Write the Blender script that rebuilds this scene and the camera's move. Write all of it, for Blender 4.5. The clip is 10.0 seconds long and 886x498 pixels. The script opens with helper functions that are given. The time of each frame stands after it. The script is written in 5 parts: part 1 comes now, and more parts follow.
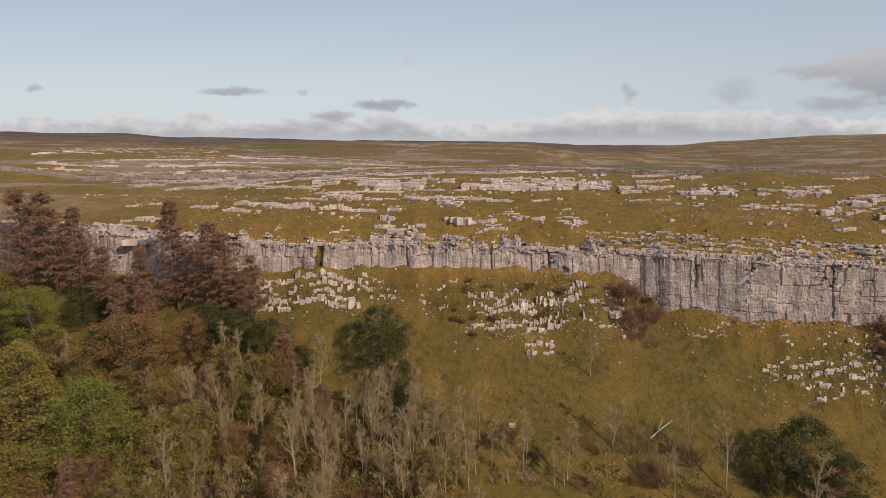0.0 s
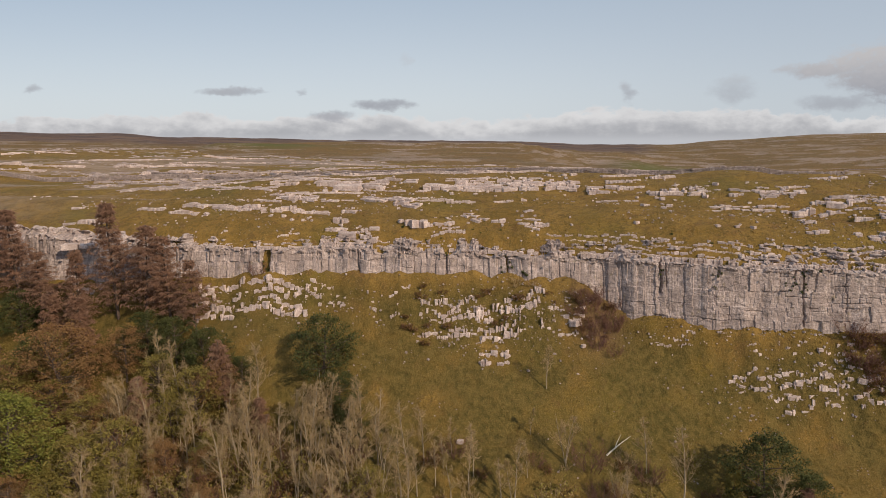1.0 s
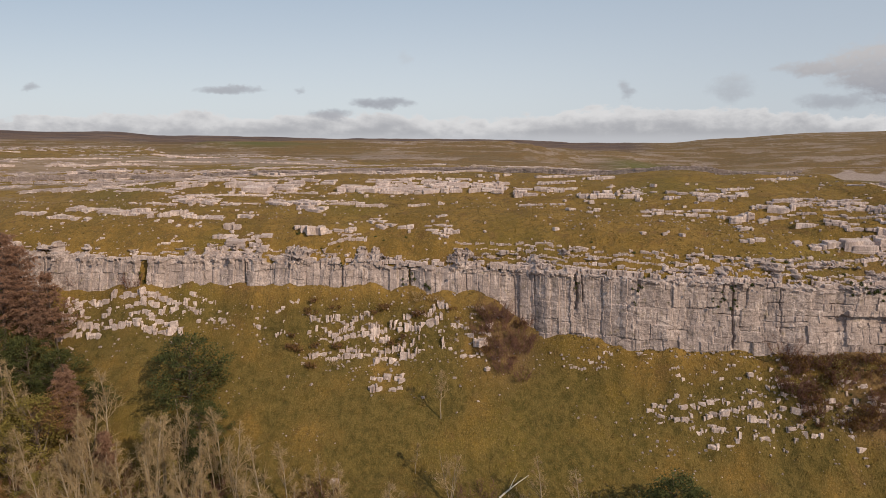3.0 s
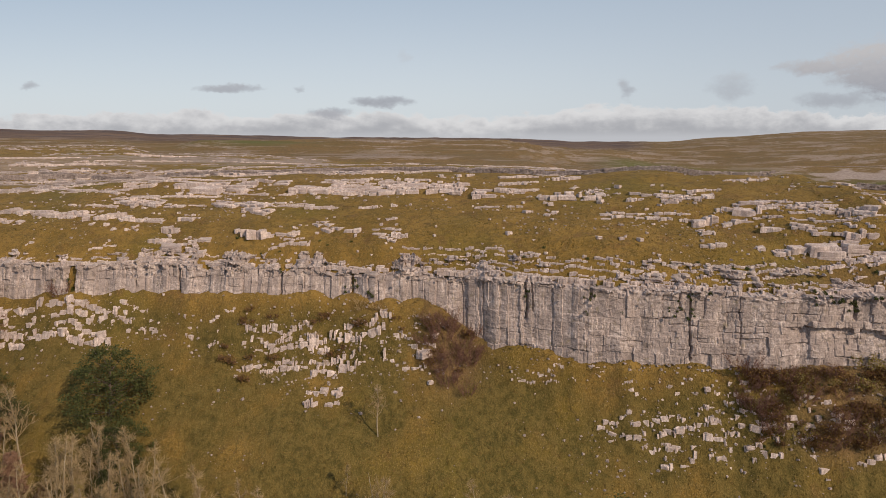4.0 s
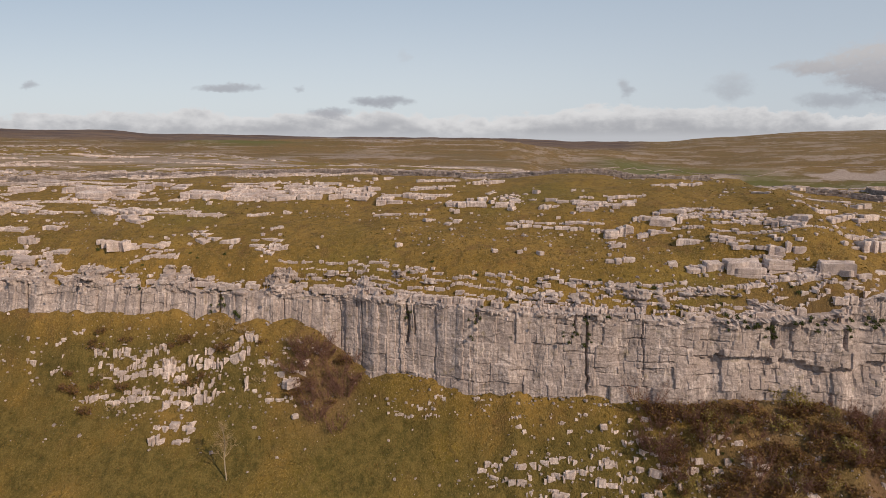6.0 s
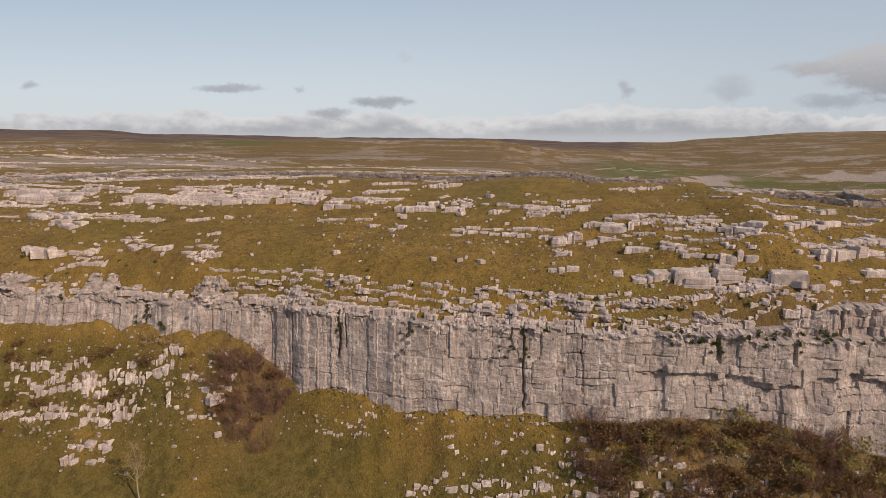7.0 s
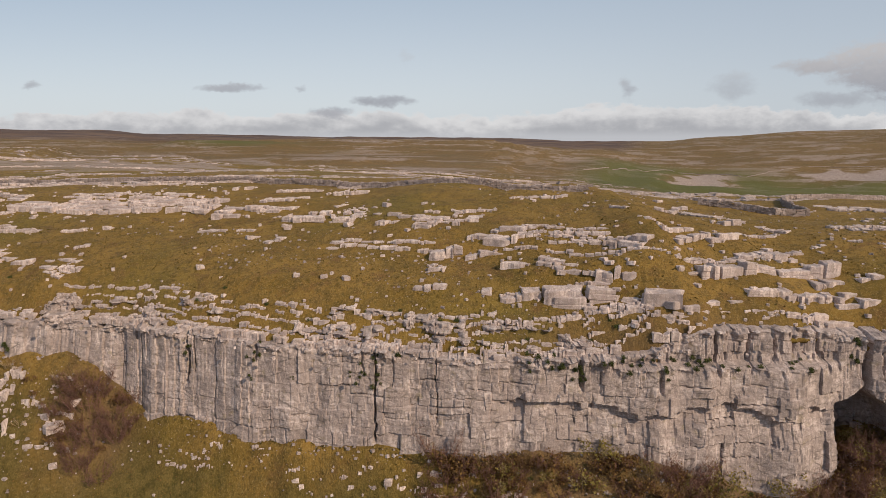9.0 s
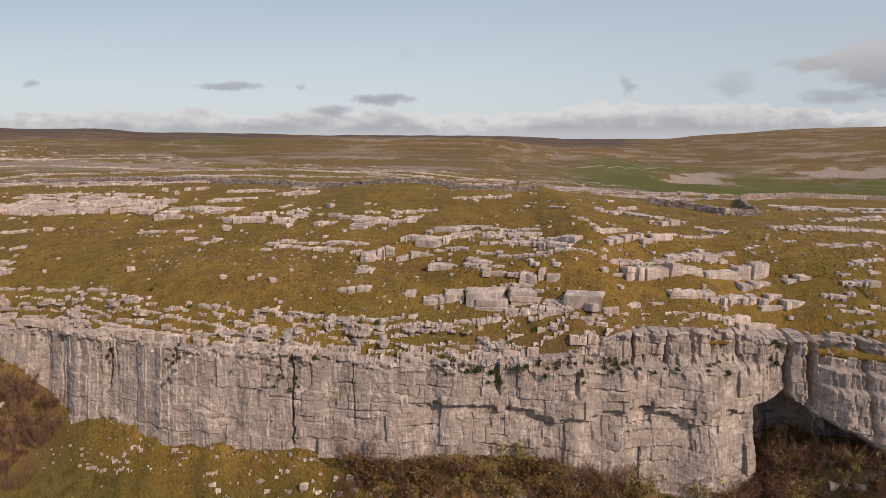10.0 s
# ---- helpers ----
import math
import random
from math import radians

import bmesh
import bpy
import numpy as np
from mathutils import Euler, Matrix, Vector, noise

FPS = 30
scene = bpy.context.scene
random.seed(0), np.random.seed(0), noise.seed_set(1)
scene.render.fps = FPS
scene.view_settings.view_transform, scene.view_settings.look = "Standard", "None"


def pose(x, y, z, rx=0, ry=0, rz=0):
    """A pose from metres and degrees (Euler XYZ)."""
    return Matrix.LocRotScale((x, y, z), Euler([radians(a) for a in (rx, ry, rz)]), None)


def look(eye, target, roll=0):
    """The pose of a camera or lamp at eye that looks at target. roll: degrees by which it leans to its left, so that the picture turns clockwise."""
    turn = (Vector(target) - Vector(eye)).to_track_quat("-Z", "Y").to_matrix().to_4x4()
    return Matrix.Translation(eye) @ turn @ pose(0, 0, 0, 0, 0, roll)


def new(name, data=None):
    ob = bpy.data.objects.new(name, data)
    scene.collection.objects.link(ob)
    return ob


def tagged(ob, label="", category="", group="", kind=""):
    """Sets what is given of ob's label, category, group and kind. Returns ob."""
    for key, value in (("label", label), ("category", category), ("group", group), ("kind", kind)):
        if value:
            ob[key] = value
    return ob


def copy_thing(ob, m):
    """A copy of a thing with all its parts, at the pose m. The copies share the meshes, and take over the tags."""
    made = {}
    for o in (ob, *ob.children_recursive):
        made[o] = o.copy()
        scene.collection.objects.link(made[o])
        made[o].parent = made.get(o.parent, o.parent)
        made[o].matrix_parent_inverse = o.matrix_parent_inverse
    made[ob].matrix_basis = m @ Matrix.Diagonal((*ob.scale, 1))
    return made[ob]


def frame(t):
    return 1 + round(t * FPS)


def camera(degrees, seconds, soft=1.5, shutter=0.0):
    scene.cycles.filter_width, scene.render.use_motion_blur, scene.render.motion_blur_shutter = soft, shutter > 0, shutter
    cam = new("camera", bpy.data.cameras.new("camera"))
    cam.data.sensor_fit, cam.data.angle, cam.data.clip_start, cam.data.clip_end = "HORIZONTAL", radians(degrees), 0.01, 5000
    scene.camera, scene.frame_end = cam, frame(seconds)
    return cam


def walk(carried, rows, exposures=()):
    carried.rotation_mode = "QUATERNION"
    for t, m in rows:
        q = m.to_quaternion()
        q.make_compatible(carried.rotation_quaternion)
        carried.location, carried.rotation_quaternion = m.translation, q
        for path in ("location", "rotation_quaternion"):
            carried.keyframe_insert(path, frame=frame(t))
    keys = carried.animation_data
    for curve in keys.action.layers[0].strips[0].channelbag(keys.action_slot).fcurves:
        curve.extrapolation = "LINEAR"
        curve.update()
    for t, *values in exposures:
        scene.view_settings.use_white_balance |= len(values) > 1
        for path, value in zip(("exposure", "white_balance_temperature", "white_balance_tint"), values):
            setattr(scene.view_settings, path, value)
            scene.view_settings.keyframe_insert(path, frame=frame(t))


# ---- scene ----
cam = camera(72.0, 10.0, soft=0.45)

PATH = [
    (0, (-2.262, -10.996, 61.943), (-2.262, -9.026, 61.597), 0.1),
    (0.5, (2.586, -7.765, 61.851), (2.585, -5.795, 61.505), -0.0),
    (1, (7.149, -4.373, 61.718), (7.151, -2.403, 61.371), 0.0),
    (1.5, (11.703, -1.122, 61.555), (11.707, 0.848, 61.209), 0.0),
    (2, (16.436, 2.065, 61.618), (16.441, 4.034, 61.269), 0.0),
    (2.5, (21.154, 5.398, 61.49), (21.16, 7.367, 61.14), 0.0),
    (4, (35.147, 14.777, 61.541), (35.155, 16.745, 61.185), -0.0),
    (4.5, (39.76, 17.889, 61.44), (39.768, 19.857, 61.085), -0.1),
    (5, (44.345, 21.002, 61.5), (44.355, 22.97, 61.143), -0.1),
    (5.5, (48.959, 23.858, 61.55), (48.968, 25.825, 61.193), -0.0),
    (7, (62.414, 31.152, 61.842), (62.423, 33.12, 61.487), 0.1),
    (7.5, (66.984, 33.179, 62.081), (66.992, 35.147, 61.726), 0.1),
    (8, (71.653, 34.996, 62.456), (71.657, 36.964, 62.099), 0.0),
    (8.5, (75.888, 36.232, 62.703), (75.892, 38.2, 62.346), 0.1),
    (9, (80.449, 37.24, 62.911), (80.453, 39.208, 62.553), 0.0),
    (9.5, (85.102, 37.923, 63.184), (85.106, 39.89, 62.821), -0.0),
    (10, (89.792, 37.9, 63.198), (89.795, 39.867, 62.834), -0.1),
]
walk(cam, [(t, look(eye, target, roll)) for t, eye, target, roll in PATH])

# ---- light ----
SUN_WAY = Vector((0.68, -0.64, 0.62)).normalized()  # towards the sun
sun = new("sun", bpy.data.lights.new("sun", "SUN"))
sun.data.energy, sun.data.angle, sun.data.color = 4.3, radians(0.8), (1.0, 0.82, 0.60)
sun.matrix_world = look((0, 0, 0), -SUN_WAY)


class Net:
    """Short ways to write a node tree."""

    def __init__(self, tree):
        self.tree = tree

    def node(self, kind, **values):
        n = self.tree.nodes.new(kind)
        for key, v in values.items():
            setattr(n, key, v)
        return n

    def link(self, a, b):
        self.tree.links.new(a, b)

    def feed(self, socket, v):
        if hasattr(v, "is_output"):
            self.link(v, socket)
        else:
            socket.default_value = v

    def math(self, op, a, b=0.0, c=0.0, clamp=False):
        n = self.node("ShaderNodeMath", operation=op, use_clamp=clamp)
        for k, v in enumerate((a, b, c)):
            self.feed(n.inputs[k], v)
        return n.outputs[0]

    def step(self, v, low, high):
        n = self.node("ShaderNodeMapRange", interpolation_type="SMOOTHSTEP")
        self.feed(n.inputs["Value"], v)
        self.feed(n.inputs["From Min"], low)
        self.feed(n.inputs["From Max"], high)
        return n.outputs["Result"]

    def mix(self, fac, a, b, blend="MIX"):
        n = self.node("ShaderNodeMix", data_type="RGBA", blend_type=blend)
        self.feed(n.inputs[0], fac)
        self.feed(n.inputs[6], a if hasattr(a, "is_output") else (*a, 1))
        self.feed(n.inputs[7], b if hasattr(b, "is_output") else (*b, 1))
        return n.outputs[2]

    def place(self, way, scale=(1, 1, 1), turn=(0, 0, 0)):
        n = self.node("ShaderNodeMapping")
        self.link(way, n.inputs[0])
        n.inputs["Scale"].default_value = scale
        n.inputs["Rotation"].default_value = turn
        return n.outputs[0]

    def noise(self, way, scale, detail=4.0, rough=0.6, distort=0.0):
        n = self.node("ShaderNodeTexNoise")
        self.link(way, n.inputs["Vector"])
        n.inputs["Scale"].default_value, n.inputs["Detail"].default_value = scale, detail
        n.inputs["Roughness"].default_value, n.inputs["Distortion"].default_value = rough, distort
        return n.outputs["Fac"]

    def cells(self, way, scale, feature="DISTANCE_TO_EDGE", out="Distance"):
        n = self.node("ShaderNodeTexVoronoi", feature=feature)
        self.link(way, n.inputs["Vector"])
        n.inputs["Scale"].default_value = scale
        return n.outputs[out]

    def bump(self, height, strength, distance, normal=None):
        n = self.node("ShaderNodeBump")
        self.link(height, n.inputs["Height"])
        n.inputs["Strength"].default_value, n.inputs["Distance"].default_value = strength, distance
        if normal:
            self.link(normal, n.inputs["Normal"])
        return n.outputs[0]


world = bpy.data.worlds.new("sky")
scene.world = world
world.use_nodes = True
w = Net(world.node_tree)
sky = w.node("ShaderNodeTexSky", sky_type="NISHITA", sun_disc=False)
sky.sun_elevation, sky.sun_rotation = math.asin(SUN_WAY.z), math.atan2(SUN_WAY.x, SUN_WAY.y)
sky.altitude, sky.air_density, sky.dust_density, sky.ozone_density = 300, 1.0, 1.5, 1.0
back = world.node_tree.nodes["Background"]
back.inputs["Strength"].default_value = 0.10
way = w.node("ShaderNodeTexCoord").outputs["Generated"]
axes = w.node("ShaderNodeSeparateXYZ")
w.link(way, axes.inputs[0])
ahead = w.math("MAXIMUM", w.math("ABSOLUTE", axes.outputs[1]), 0.05)
across, above = w.math("DIVIDE", axes.outputs[0], ahead), w.math("DIVIDE", axes.outputs[2], ahead)
chart = w.node("ShaderNodeCombineXYZ")
w.link(across, chart.inputs[0])
w.link(w.math("MULTIPLY", above, 1.8), chart.inputs[1])
w.link(w.math("LESS_THAN", axes.outputs[1], 0.0), chart.inputs[2])
way = chart.outputs[0]
grain = w.noise(way, 9.0, 7.0, 0.58)
fine = w.noise(way, 34.0, 5.0, 0.6)
ragged = w.math("ADD", w.math("MULTIPLY_ADD", grain, 1.0, -0.5), w.math("MULTIPLY_ADD", fine, 0.7, -0.35))
# Low bank of cloud along the skyline, and the few small clouds over it: bearing, height, half width, half height, weight.
heap = w.math("MULTIPLY", w.step(across, 0.17, 0.21), w.math("SUBTRACT", 1.0, w.step(across, 0.50, 0.60)))
brow = w.math("MULTIPLY_ADD", w.noise(w.place(way, (1, 0.3, 1)), 6.0, 3.0, 0.5), 0.030, 0.024)
brow = w.math("ADD", brow, w.math("MULTIPLY_ADD", heap, 0.011, w.math("MULTIPLY", w.step(across, -0.60, -0.74), -0.010)))
deep = w.math("SUBTRACT", w.math("MULTIPLY_ADD", ragged, 0.042, brow), above)
bank = w.step(deep, -0.002, 0.005)
CLOUDS = [(-0.652, 0.081, 0.021, 0.007, 0.9), (-0.33, 0.078, 0.070, 0.008, 1.0), (-0.226, 0.077, 0.010, 0.006, 0.7), (-0.090, 0.059, 0.055, 0.010, 1.1), (-0.18, 0.040, 0.042, 0.011, 0.9), (-0.057, 0.127, 0.014, 0.014, 0.35),
          (0.297, 0.078, 0.018, 0.020, 0.9), (0.464, 0.080, 0.045, 0.024, 0.6), (0.715, 0.108, 0.115, 0.050, 1.9), (0.61, 0.112, 0.085, 0.015, 1.5), (0.64, 0.062, 0.075, 0.016, 0.8), (0.83, 0.09, 0.16, 0.05, 1.4)]
small = None
drift = w.noise(way, 16.0, 6.0, 0.62)
bob = w.noise(w.place(way, (1.3, 1, 1)), 21.0, 6.0, 0.62)
across2 = w.math("ADD", across, w.math("MULTIPLY_ADD", drift, 0.044, -0.022))
above2 = w.math("ADD", above, w.math("MULTIPLY_ADD", bob, 0.024, -0.012))
for bearing, height, half, tall, weight in CLOUDS:
    du = w.math("DIVIDE", w.math("SUBTRACT", across2, bearing), half)
    dv = w.math("DIVIDE", w.math("SUBTRACT", above2, height), tall)
    r = w.math("ADD", w.math("MULTIPLY", du, du), w.math("MULTIPLY", dv, dv))
    m = w.math("MULTIPLY", w.step(w.math("SUBTRACT", w.math("MULTIPLY_ADD", ragged, 2.2, 0.9), r), -0.2, 1.1), weight)
    small = m if small is None else w.math("MAXIMUM", small, m)
haze = w.mix(w.step(above, 0.02, 0.30), (6.5, 7.0, 7.5), (4.2, 5.1, 6.2))
haze = w.mix(w.math("MULTIPLY", w.step(across, -0.1, 0.8), 0.55), haze, (4.7, 5.2, 5.9))
clear = w.mix(0.85, sky.outputs[0], haze)
belly = w.step(w.math("ADD", deep, w.math("MULTIPLY_ADD", grain, 0.06, -0.030)), -0.004, 0.040)
cloud = w.mix(belly, (7.0, 6.95, 7.0), (4.1, 4.15, 4.4))
cloud = w.mix(w.math("MULTIPLY", w.math("SUBTRACT", 1.0, w.step(above, 0.0, 0.016)), 0.5), cloud, (6.0, 6.1, 6.4))
grey = w.mix(w.step(w.math("ADD", above, w.math("MULTIPLY", ragged, 0.05)), 0.06, 0.15), (3.4, 3.5, 3.9), (5.2, 5.1, 5.2))
w.link(w.mix(w.math("MULTIPLY", small, 0.8, clamp=True), w.mix(bank, clear, cloud), grey), back.inputs["Color"])


# ---- materials ----
def surface(name, rough=0.9):
    m = bpy.data.materials.new(name)
    m.use_nodes = True
    n = Net(m.node_tree)
    n.shader = m.node_tree.nodes["Principled BSDF"]
    n.shader.inputs["Roughness"].default_value = rough
    n.shader.inputs["Specular IOR Level"].default_value = 0.25
    n.at = n.node("ShaderNodeNewGeometry").outputs["Position"]
    n.own = n.node("ShaderNodeObjectInfo").outputs["Random"]
    n.piece = n.node("ShaderNodeNewGeometry").outputs["Random Per Island"]
    return m, n


def finish(n, colour, normal=None):
    n.feed(n.shader.inputs["Base Color"], colour)
    if normal:
        n.link(normal, n.shader.inputs["Normal"])


def limestone(name, vary, tone=1.0, stain=0.0):
    m, n = surface(name, 0.92)

    def shade(*c):
        return c[0] * tone, c[1] * tone * 0.985, c[2] * tone * 1.0

    cloudy, mid, fine, grit = n.noise(n.at, 0.35, 5), n.noise(n.at, 1.7, 6, 0.68), n.noise(n.at, 7, 5, 0.75), n.noise(n.at, 22, 3, 0.7)
    streak = n.noise(n.place(n.at, (2.6, 2.6, 0.32)), 1.0, 5, 0.65)
    beds = n.noise(n.place(n.at, (0.5, 0.5, 3.2)), 1.0, 5, 0.7)
    c = n.mix(n.step(cloudy, 0.40, 0.60), shade(0.33, 0.266, 0.246), shade(0.57, 0.472, 0.436))
    c = n.mix(n.math("MULTIPLY", n.step(streak, 0.44, 0.60), 0.85), c, shade(0.30, 0.236, 0.216))
    c = n.mix(n.math("MULTIPLY", n.step(beds, 0.47, 0.60), 0.6 if stain else 0.25), c, shade(0.27, 0.215, 0.196))
    c = n.mix(n.math("MULTIPLY", n.step(mid, 0.49, 0.62), 0.75), c, shade(0.215, 0.170, 0.156))
    c = n.mix(n.math("MULTIPLY", n.step(fine, 0.53, 0.66), 0.5), c, shade(0.68, 0.595, 0.560))
    c = n.mix(n.math("MULTIPLY", n.step(grit, 0.54, 0.66), 0.5), c, shade(0.19, 0.152, 0.138))
    c = n.mix(n.math("MULTIPLY", n.step(n.noise(n.at, 0.9, 4), 0.58, 0.70), 0.3 + 0.3 * stain), c, (0.20, 0.155, 0.070))
    if stain:
        warped = n.node("ShaderNodeVectorMath", operation="MULTIPLY_ADD")
        swirl = n.node("ShaderNodeTexNoise")
        n.link(n.at, swirl.inputs["Vector"])
        swirl.inputs["Scale"].default_value, swirl.inputs["Detail"].default_value = 0.9, 4.0
        n.link(swirl.outputs["Color"], warped.inputs[0])
        warped.inputs[1].default_value = (0.7, 0.7, 0.5)
        n.link(n.at, warped.inputs[2])
        split = n.cells(n.place(warped.outputs[0], (0.30, 0.30, 0.85)), 1.0)
        seam = n.math("SUBTRACT", 1.0, n.step(split, 0.012, 0.05))
        c = n.mix(n.math("MULTIPLY", seam, n.math("MULTIPLY", n.step(n.noise(n.at, 0.5, 3), 0.48, 0.60), 0.6)), c, (0.075, 0.060, 0.054))
    c = n.mix(n.math("MULTIPLY", vary(n), 0.30), c, shade(0.24, 0.196, 0.180))
    if stain:
        c = n.mix(n.math("MULTIPLY", n.step(n.noise(n.place(n.at, (0.5, 0.5, 0.16)), 1.0, 5, 0.7), 0.54, 0.68), stain), c, (0.175, 0.140, 0.132))
    # Pale edge highlights put into the crag's colour, broken up by noise.
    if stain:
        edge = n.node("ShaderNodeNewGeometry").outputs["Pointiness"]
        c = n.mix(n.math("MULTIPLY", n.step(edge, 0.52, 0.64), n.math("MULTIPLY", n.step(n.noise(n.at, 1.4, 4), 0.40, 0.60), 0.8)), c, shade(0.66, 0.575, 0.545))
    height = n.math("ADD", n.math("ADD", n.math("MULTIPLY", mid, 0.5), n.math("MULTIPLY", fine, 0.4)), n.math("ADD", n.math("MULTIPLY", beds, 0.35), n.math("MULTIPLY", grit, 0.15)))
    finish(n, c, n.bump(height, 1.0, 0.13 if stain else 0.22))
    return m


ROCK = limestone("limestone", lambda n: n.own, 1.26)
STONE = limestone("loose_limestone", lambda n: n.piece, 0.88)
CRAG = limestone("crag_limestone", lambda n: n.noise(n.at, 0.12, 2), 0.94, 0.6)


def grassland():
    m, n = surface("moor_grass", 1.0)
    x = n.place(n.at, (1, 1, 0.6))
    broad, patch, tuft, blade = n.noise(x, 0.035, 4), n.noise(x, 0.16, 5, 0.6), n.noise(x, 0.9, 5, 0.65), n.noise(n.place(n.at, (1, 1, 0.5)), 5.0, 4, 0.7)
    c = n.mix(n.step(patch, 0.36, 0.64), (0.148, 0.089, 0.018), (0.218, 0.127, 0.030))
    c = n.mix(n.math("MULTIPLY", n.step(broad, 0.48, 0.66), 0.6), c, (0.116, 0.094, 0.014))
    c = n.mix(n.math("MULTIPLY", n.step(n.noise(x, 0.28, 5, 0.65), 0.52, 0.68), 0.7), c, (0.125, 0.062, 0.024))
    c = n.mix(n.math("MULTIPLY", n.step(tuft, 0.44, 0.66), 0.6), c, (0.078, 0.052, 0.016))
    c = n.mix(n.math("MULTIPLY", n.step(blade, 0.50, 0.66), 0.65), c, (0.275, 0.185, 0.070))
    c = n.mix(n.math("MULTIPLY", n.step(n.noise(n.at, 2.2, 4, 0.7), 0.52, 0.68), 0.6), c, (0.060, 0.044, 0.014))
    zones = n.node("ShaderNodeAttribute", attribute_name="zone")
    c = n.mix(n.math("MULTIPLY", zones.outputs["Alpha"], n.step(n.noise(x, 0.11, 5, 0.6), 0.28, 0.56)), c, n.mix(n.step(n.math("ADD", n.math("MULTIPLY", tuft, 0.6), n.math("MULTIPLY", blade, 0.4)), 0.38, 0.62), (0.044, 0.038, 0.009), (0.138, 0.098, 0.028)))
    # Far off: bare limestone terraces along the hillsides, heather moor, and green pasture that also paints a cloud's
    # shadow.
    part_of = n.node("ShaderNodeSeparateColor")
    n.link(zones.outputs["Color"], part_of.inputs[0])
    bare, heath, pasture = part_of.outputs[0], part_of.outputs[1], part_of.outputs[2]
    terrace = n.noise(n.place(n.at, (0.006, 0.012, 0.11)), 1.0, 6, 0.66)
    crumbs = n.noise(n.place(n.at, (0.05, 0.07, 0.4)), 1.0, 6, 0.75)
    near_crumbs = n.noise(n.place(n.at, (0.16, 0.5, 0.8)), 1.0, 5, 0.7)
    heather = n.mix(n.step(n.noise(n.place(n.at, (0.004, 0.008, 0.02)), 1.0, 6, 0.65), 0.35, 0.65), (0.050, 0.032, 0.034), (0.115, 0.072, 0.052))
    c = n.mix(heath, c, heather)
    field = n.mix(n.noise(n.at, 0.02, 5), (0.064, 0.064, 0.014), (0.096, 0.090, 0.022))
    c = n.mix(n.math("MULTIPLY", pasture, n.step(n.noise(n.at, 0.006, 3), 0.28, 0.40)), c, field)
    mask = n.step(n.math("ADD", n.math("MULTIPLY", terrace, 0.8), n.math("MULTIPLY", crumbs, 0.32)), 0.575, 0.615)
    mask = n.math("MAXIMUM", mask, n.step(bare, 0.90, 0.98))
    c = n.mix(n.math("MULTIPLY", mask, n.math("MULTIPLY", bare, 0.9)), c, n.mix(n.step(near_crumbs, 0.35, 0.65), (0.19, 0.138, 0.116), (0.36, 0.29, 0.265)))
    finish(n, c, n.bump(n.math("ADD", n.math("MULTIPLY", tuft, 0.7), n.math("MULTIPLY", blade, 0.4)), 0.9, 0.5))
    return m


def plain(name, low, high, scale=2.0, rough=0.85, relief=0.03, by_object=0.0, thin=0.0):
    m, n = surface(name, rough)
    c = n.mix(n.step(n.noise(n.at, scale, 4, 0.65), 0.3, 0.7), low, high)
    c = n.mix(n.math("MULTIPLY", n.piece, 0.3), c, tuple(v * 0.55 for v in low))
    if by_object:
        c = n.mix(n.math("MULTIPLY", n.own, by_object), c, tuple(v * 0.6 for v in high))
    finish(n, c, n.bump(n.noise(n.at, scale * 6, 3), 0.5, relief))
    if thin:
        light = n.node("ShaderNodeBsdfTranslucent")
        n.link(c, light.inputs["Color"])
        both = n.node("ShaderNodeMixShader")
        both.inputs[0].default_value = thin
        n.link(n.shader.outputs[0], both.inputs[1])
        n.link(light.outputs[0], both.inputs[2])
        n.link(both.outputs[0], n.tree.nodes["Material Output"].inputs["Surface"])
    return m


GRASS = grassland()
TUFT = plain("grass_tufts", (0.115, 0.082, 0.020), (0.215, 0.146, 0.042), 0.35, thin=0.5)
RUSH = plain("rush_tufts", (0.110, 0.066, 0.020), (0.190, 0.112, 0.034), 0.35, thin=0.3)
BARK = plain("grey_bark", (0.24, 0.185, 0.130), (0.42, 0.340, 0.250), 3.0, relief=0.02, by_object=0.4)
TWIG = plain("bare_twigs", (0.320, 0.225, 0.120), (0.520, 0.385, 0.230), 1.0, by_object=0.5, thin=0.3)
RED_TWIG = plain("reddish_twigs", (0.150, 0.076, 0.060), (0.250, 0.136, 0.106), 1.0, by_object=0.4, thin=0.3)
DARK_BARK = plain("brown_bark", (0.07, 0.05, 0.04), (0.14, 0.10, 0.08), 3.0)
LARCH = plain("larch_needles", (0.225, 0.125, 0.085), (0.380, 0.228, 0.160), 0.8, by_object=0.3, thin=0.4)
RUST = plain("rust_leaves", (0.210, 0.115, 0.048), (0.350, 0.200, 0.088), 0.7, by_object=0.3, thin=0.35)
GREEN = plain("green_leaves", (0.150, 0.160, 0.030), (0.270, 0.262, 0.060), 0.7, by_object=0.3, thin=0.35)
OLIVE = plain("olive_leaves", (0.190, 0.155, 0.036), (0.320, 0.250, 0.072), 0.7, by_object=0.3, thin=0.35)
YELLOW = plain("yellow_leaves", (0.17, 0.125, 0.02), (0.26, 0.19, 0.035), 0.7, by_object=0.3, thin=0.35)
DARK = plain("dark_evergreen", (0.034, 0.042, 0.012), (0.090, 0.092, 0.028), 0.7, thin=0.15)
FERN = plain("ivy_and_fern", (0.040, 0.050, 0.012), (0.085, 0.092, 0.026), 1.5)
BRACKEN = plain("bracken", (0.126, 0.070, 0.026), (0.245, 0.142, 0.050), 0.5, thin=0.35)
WOOD = plain("bleached_wood", (0.42, 0.38, 0.33), (0.58, 0.54, 0.48), 4.0)


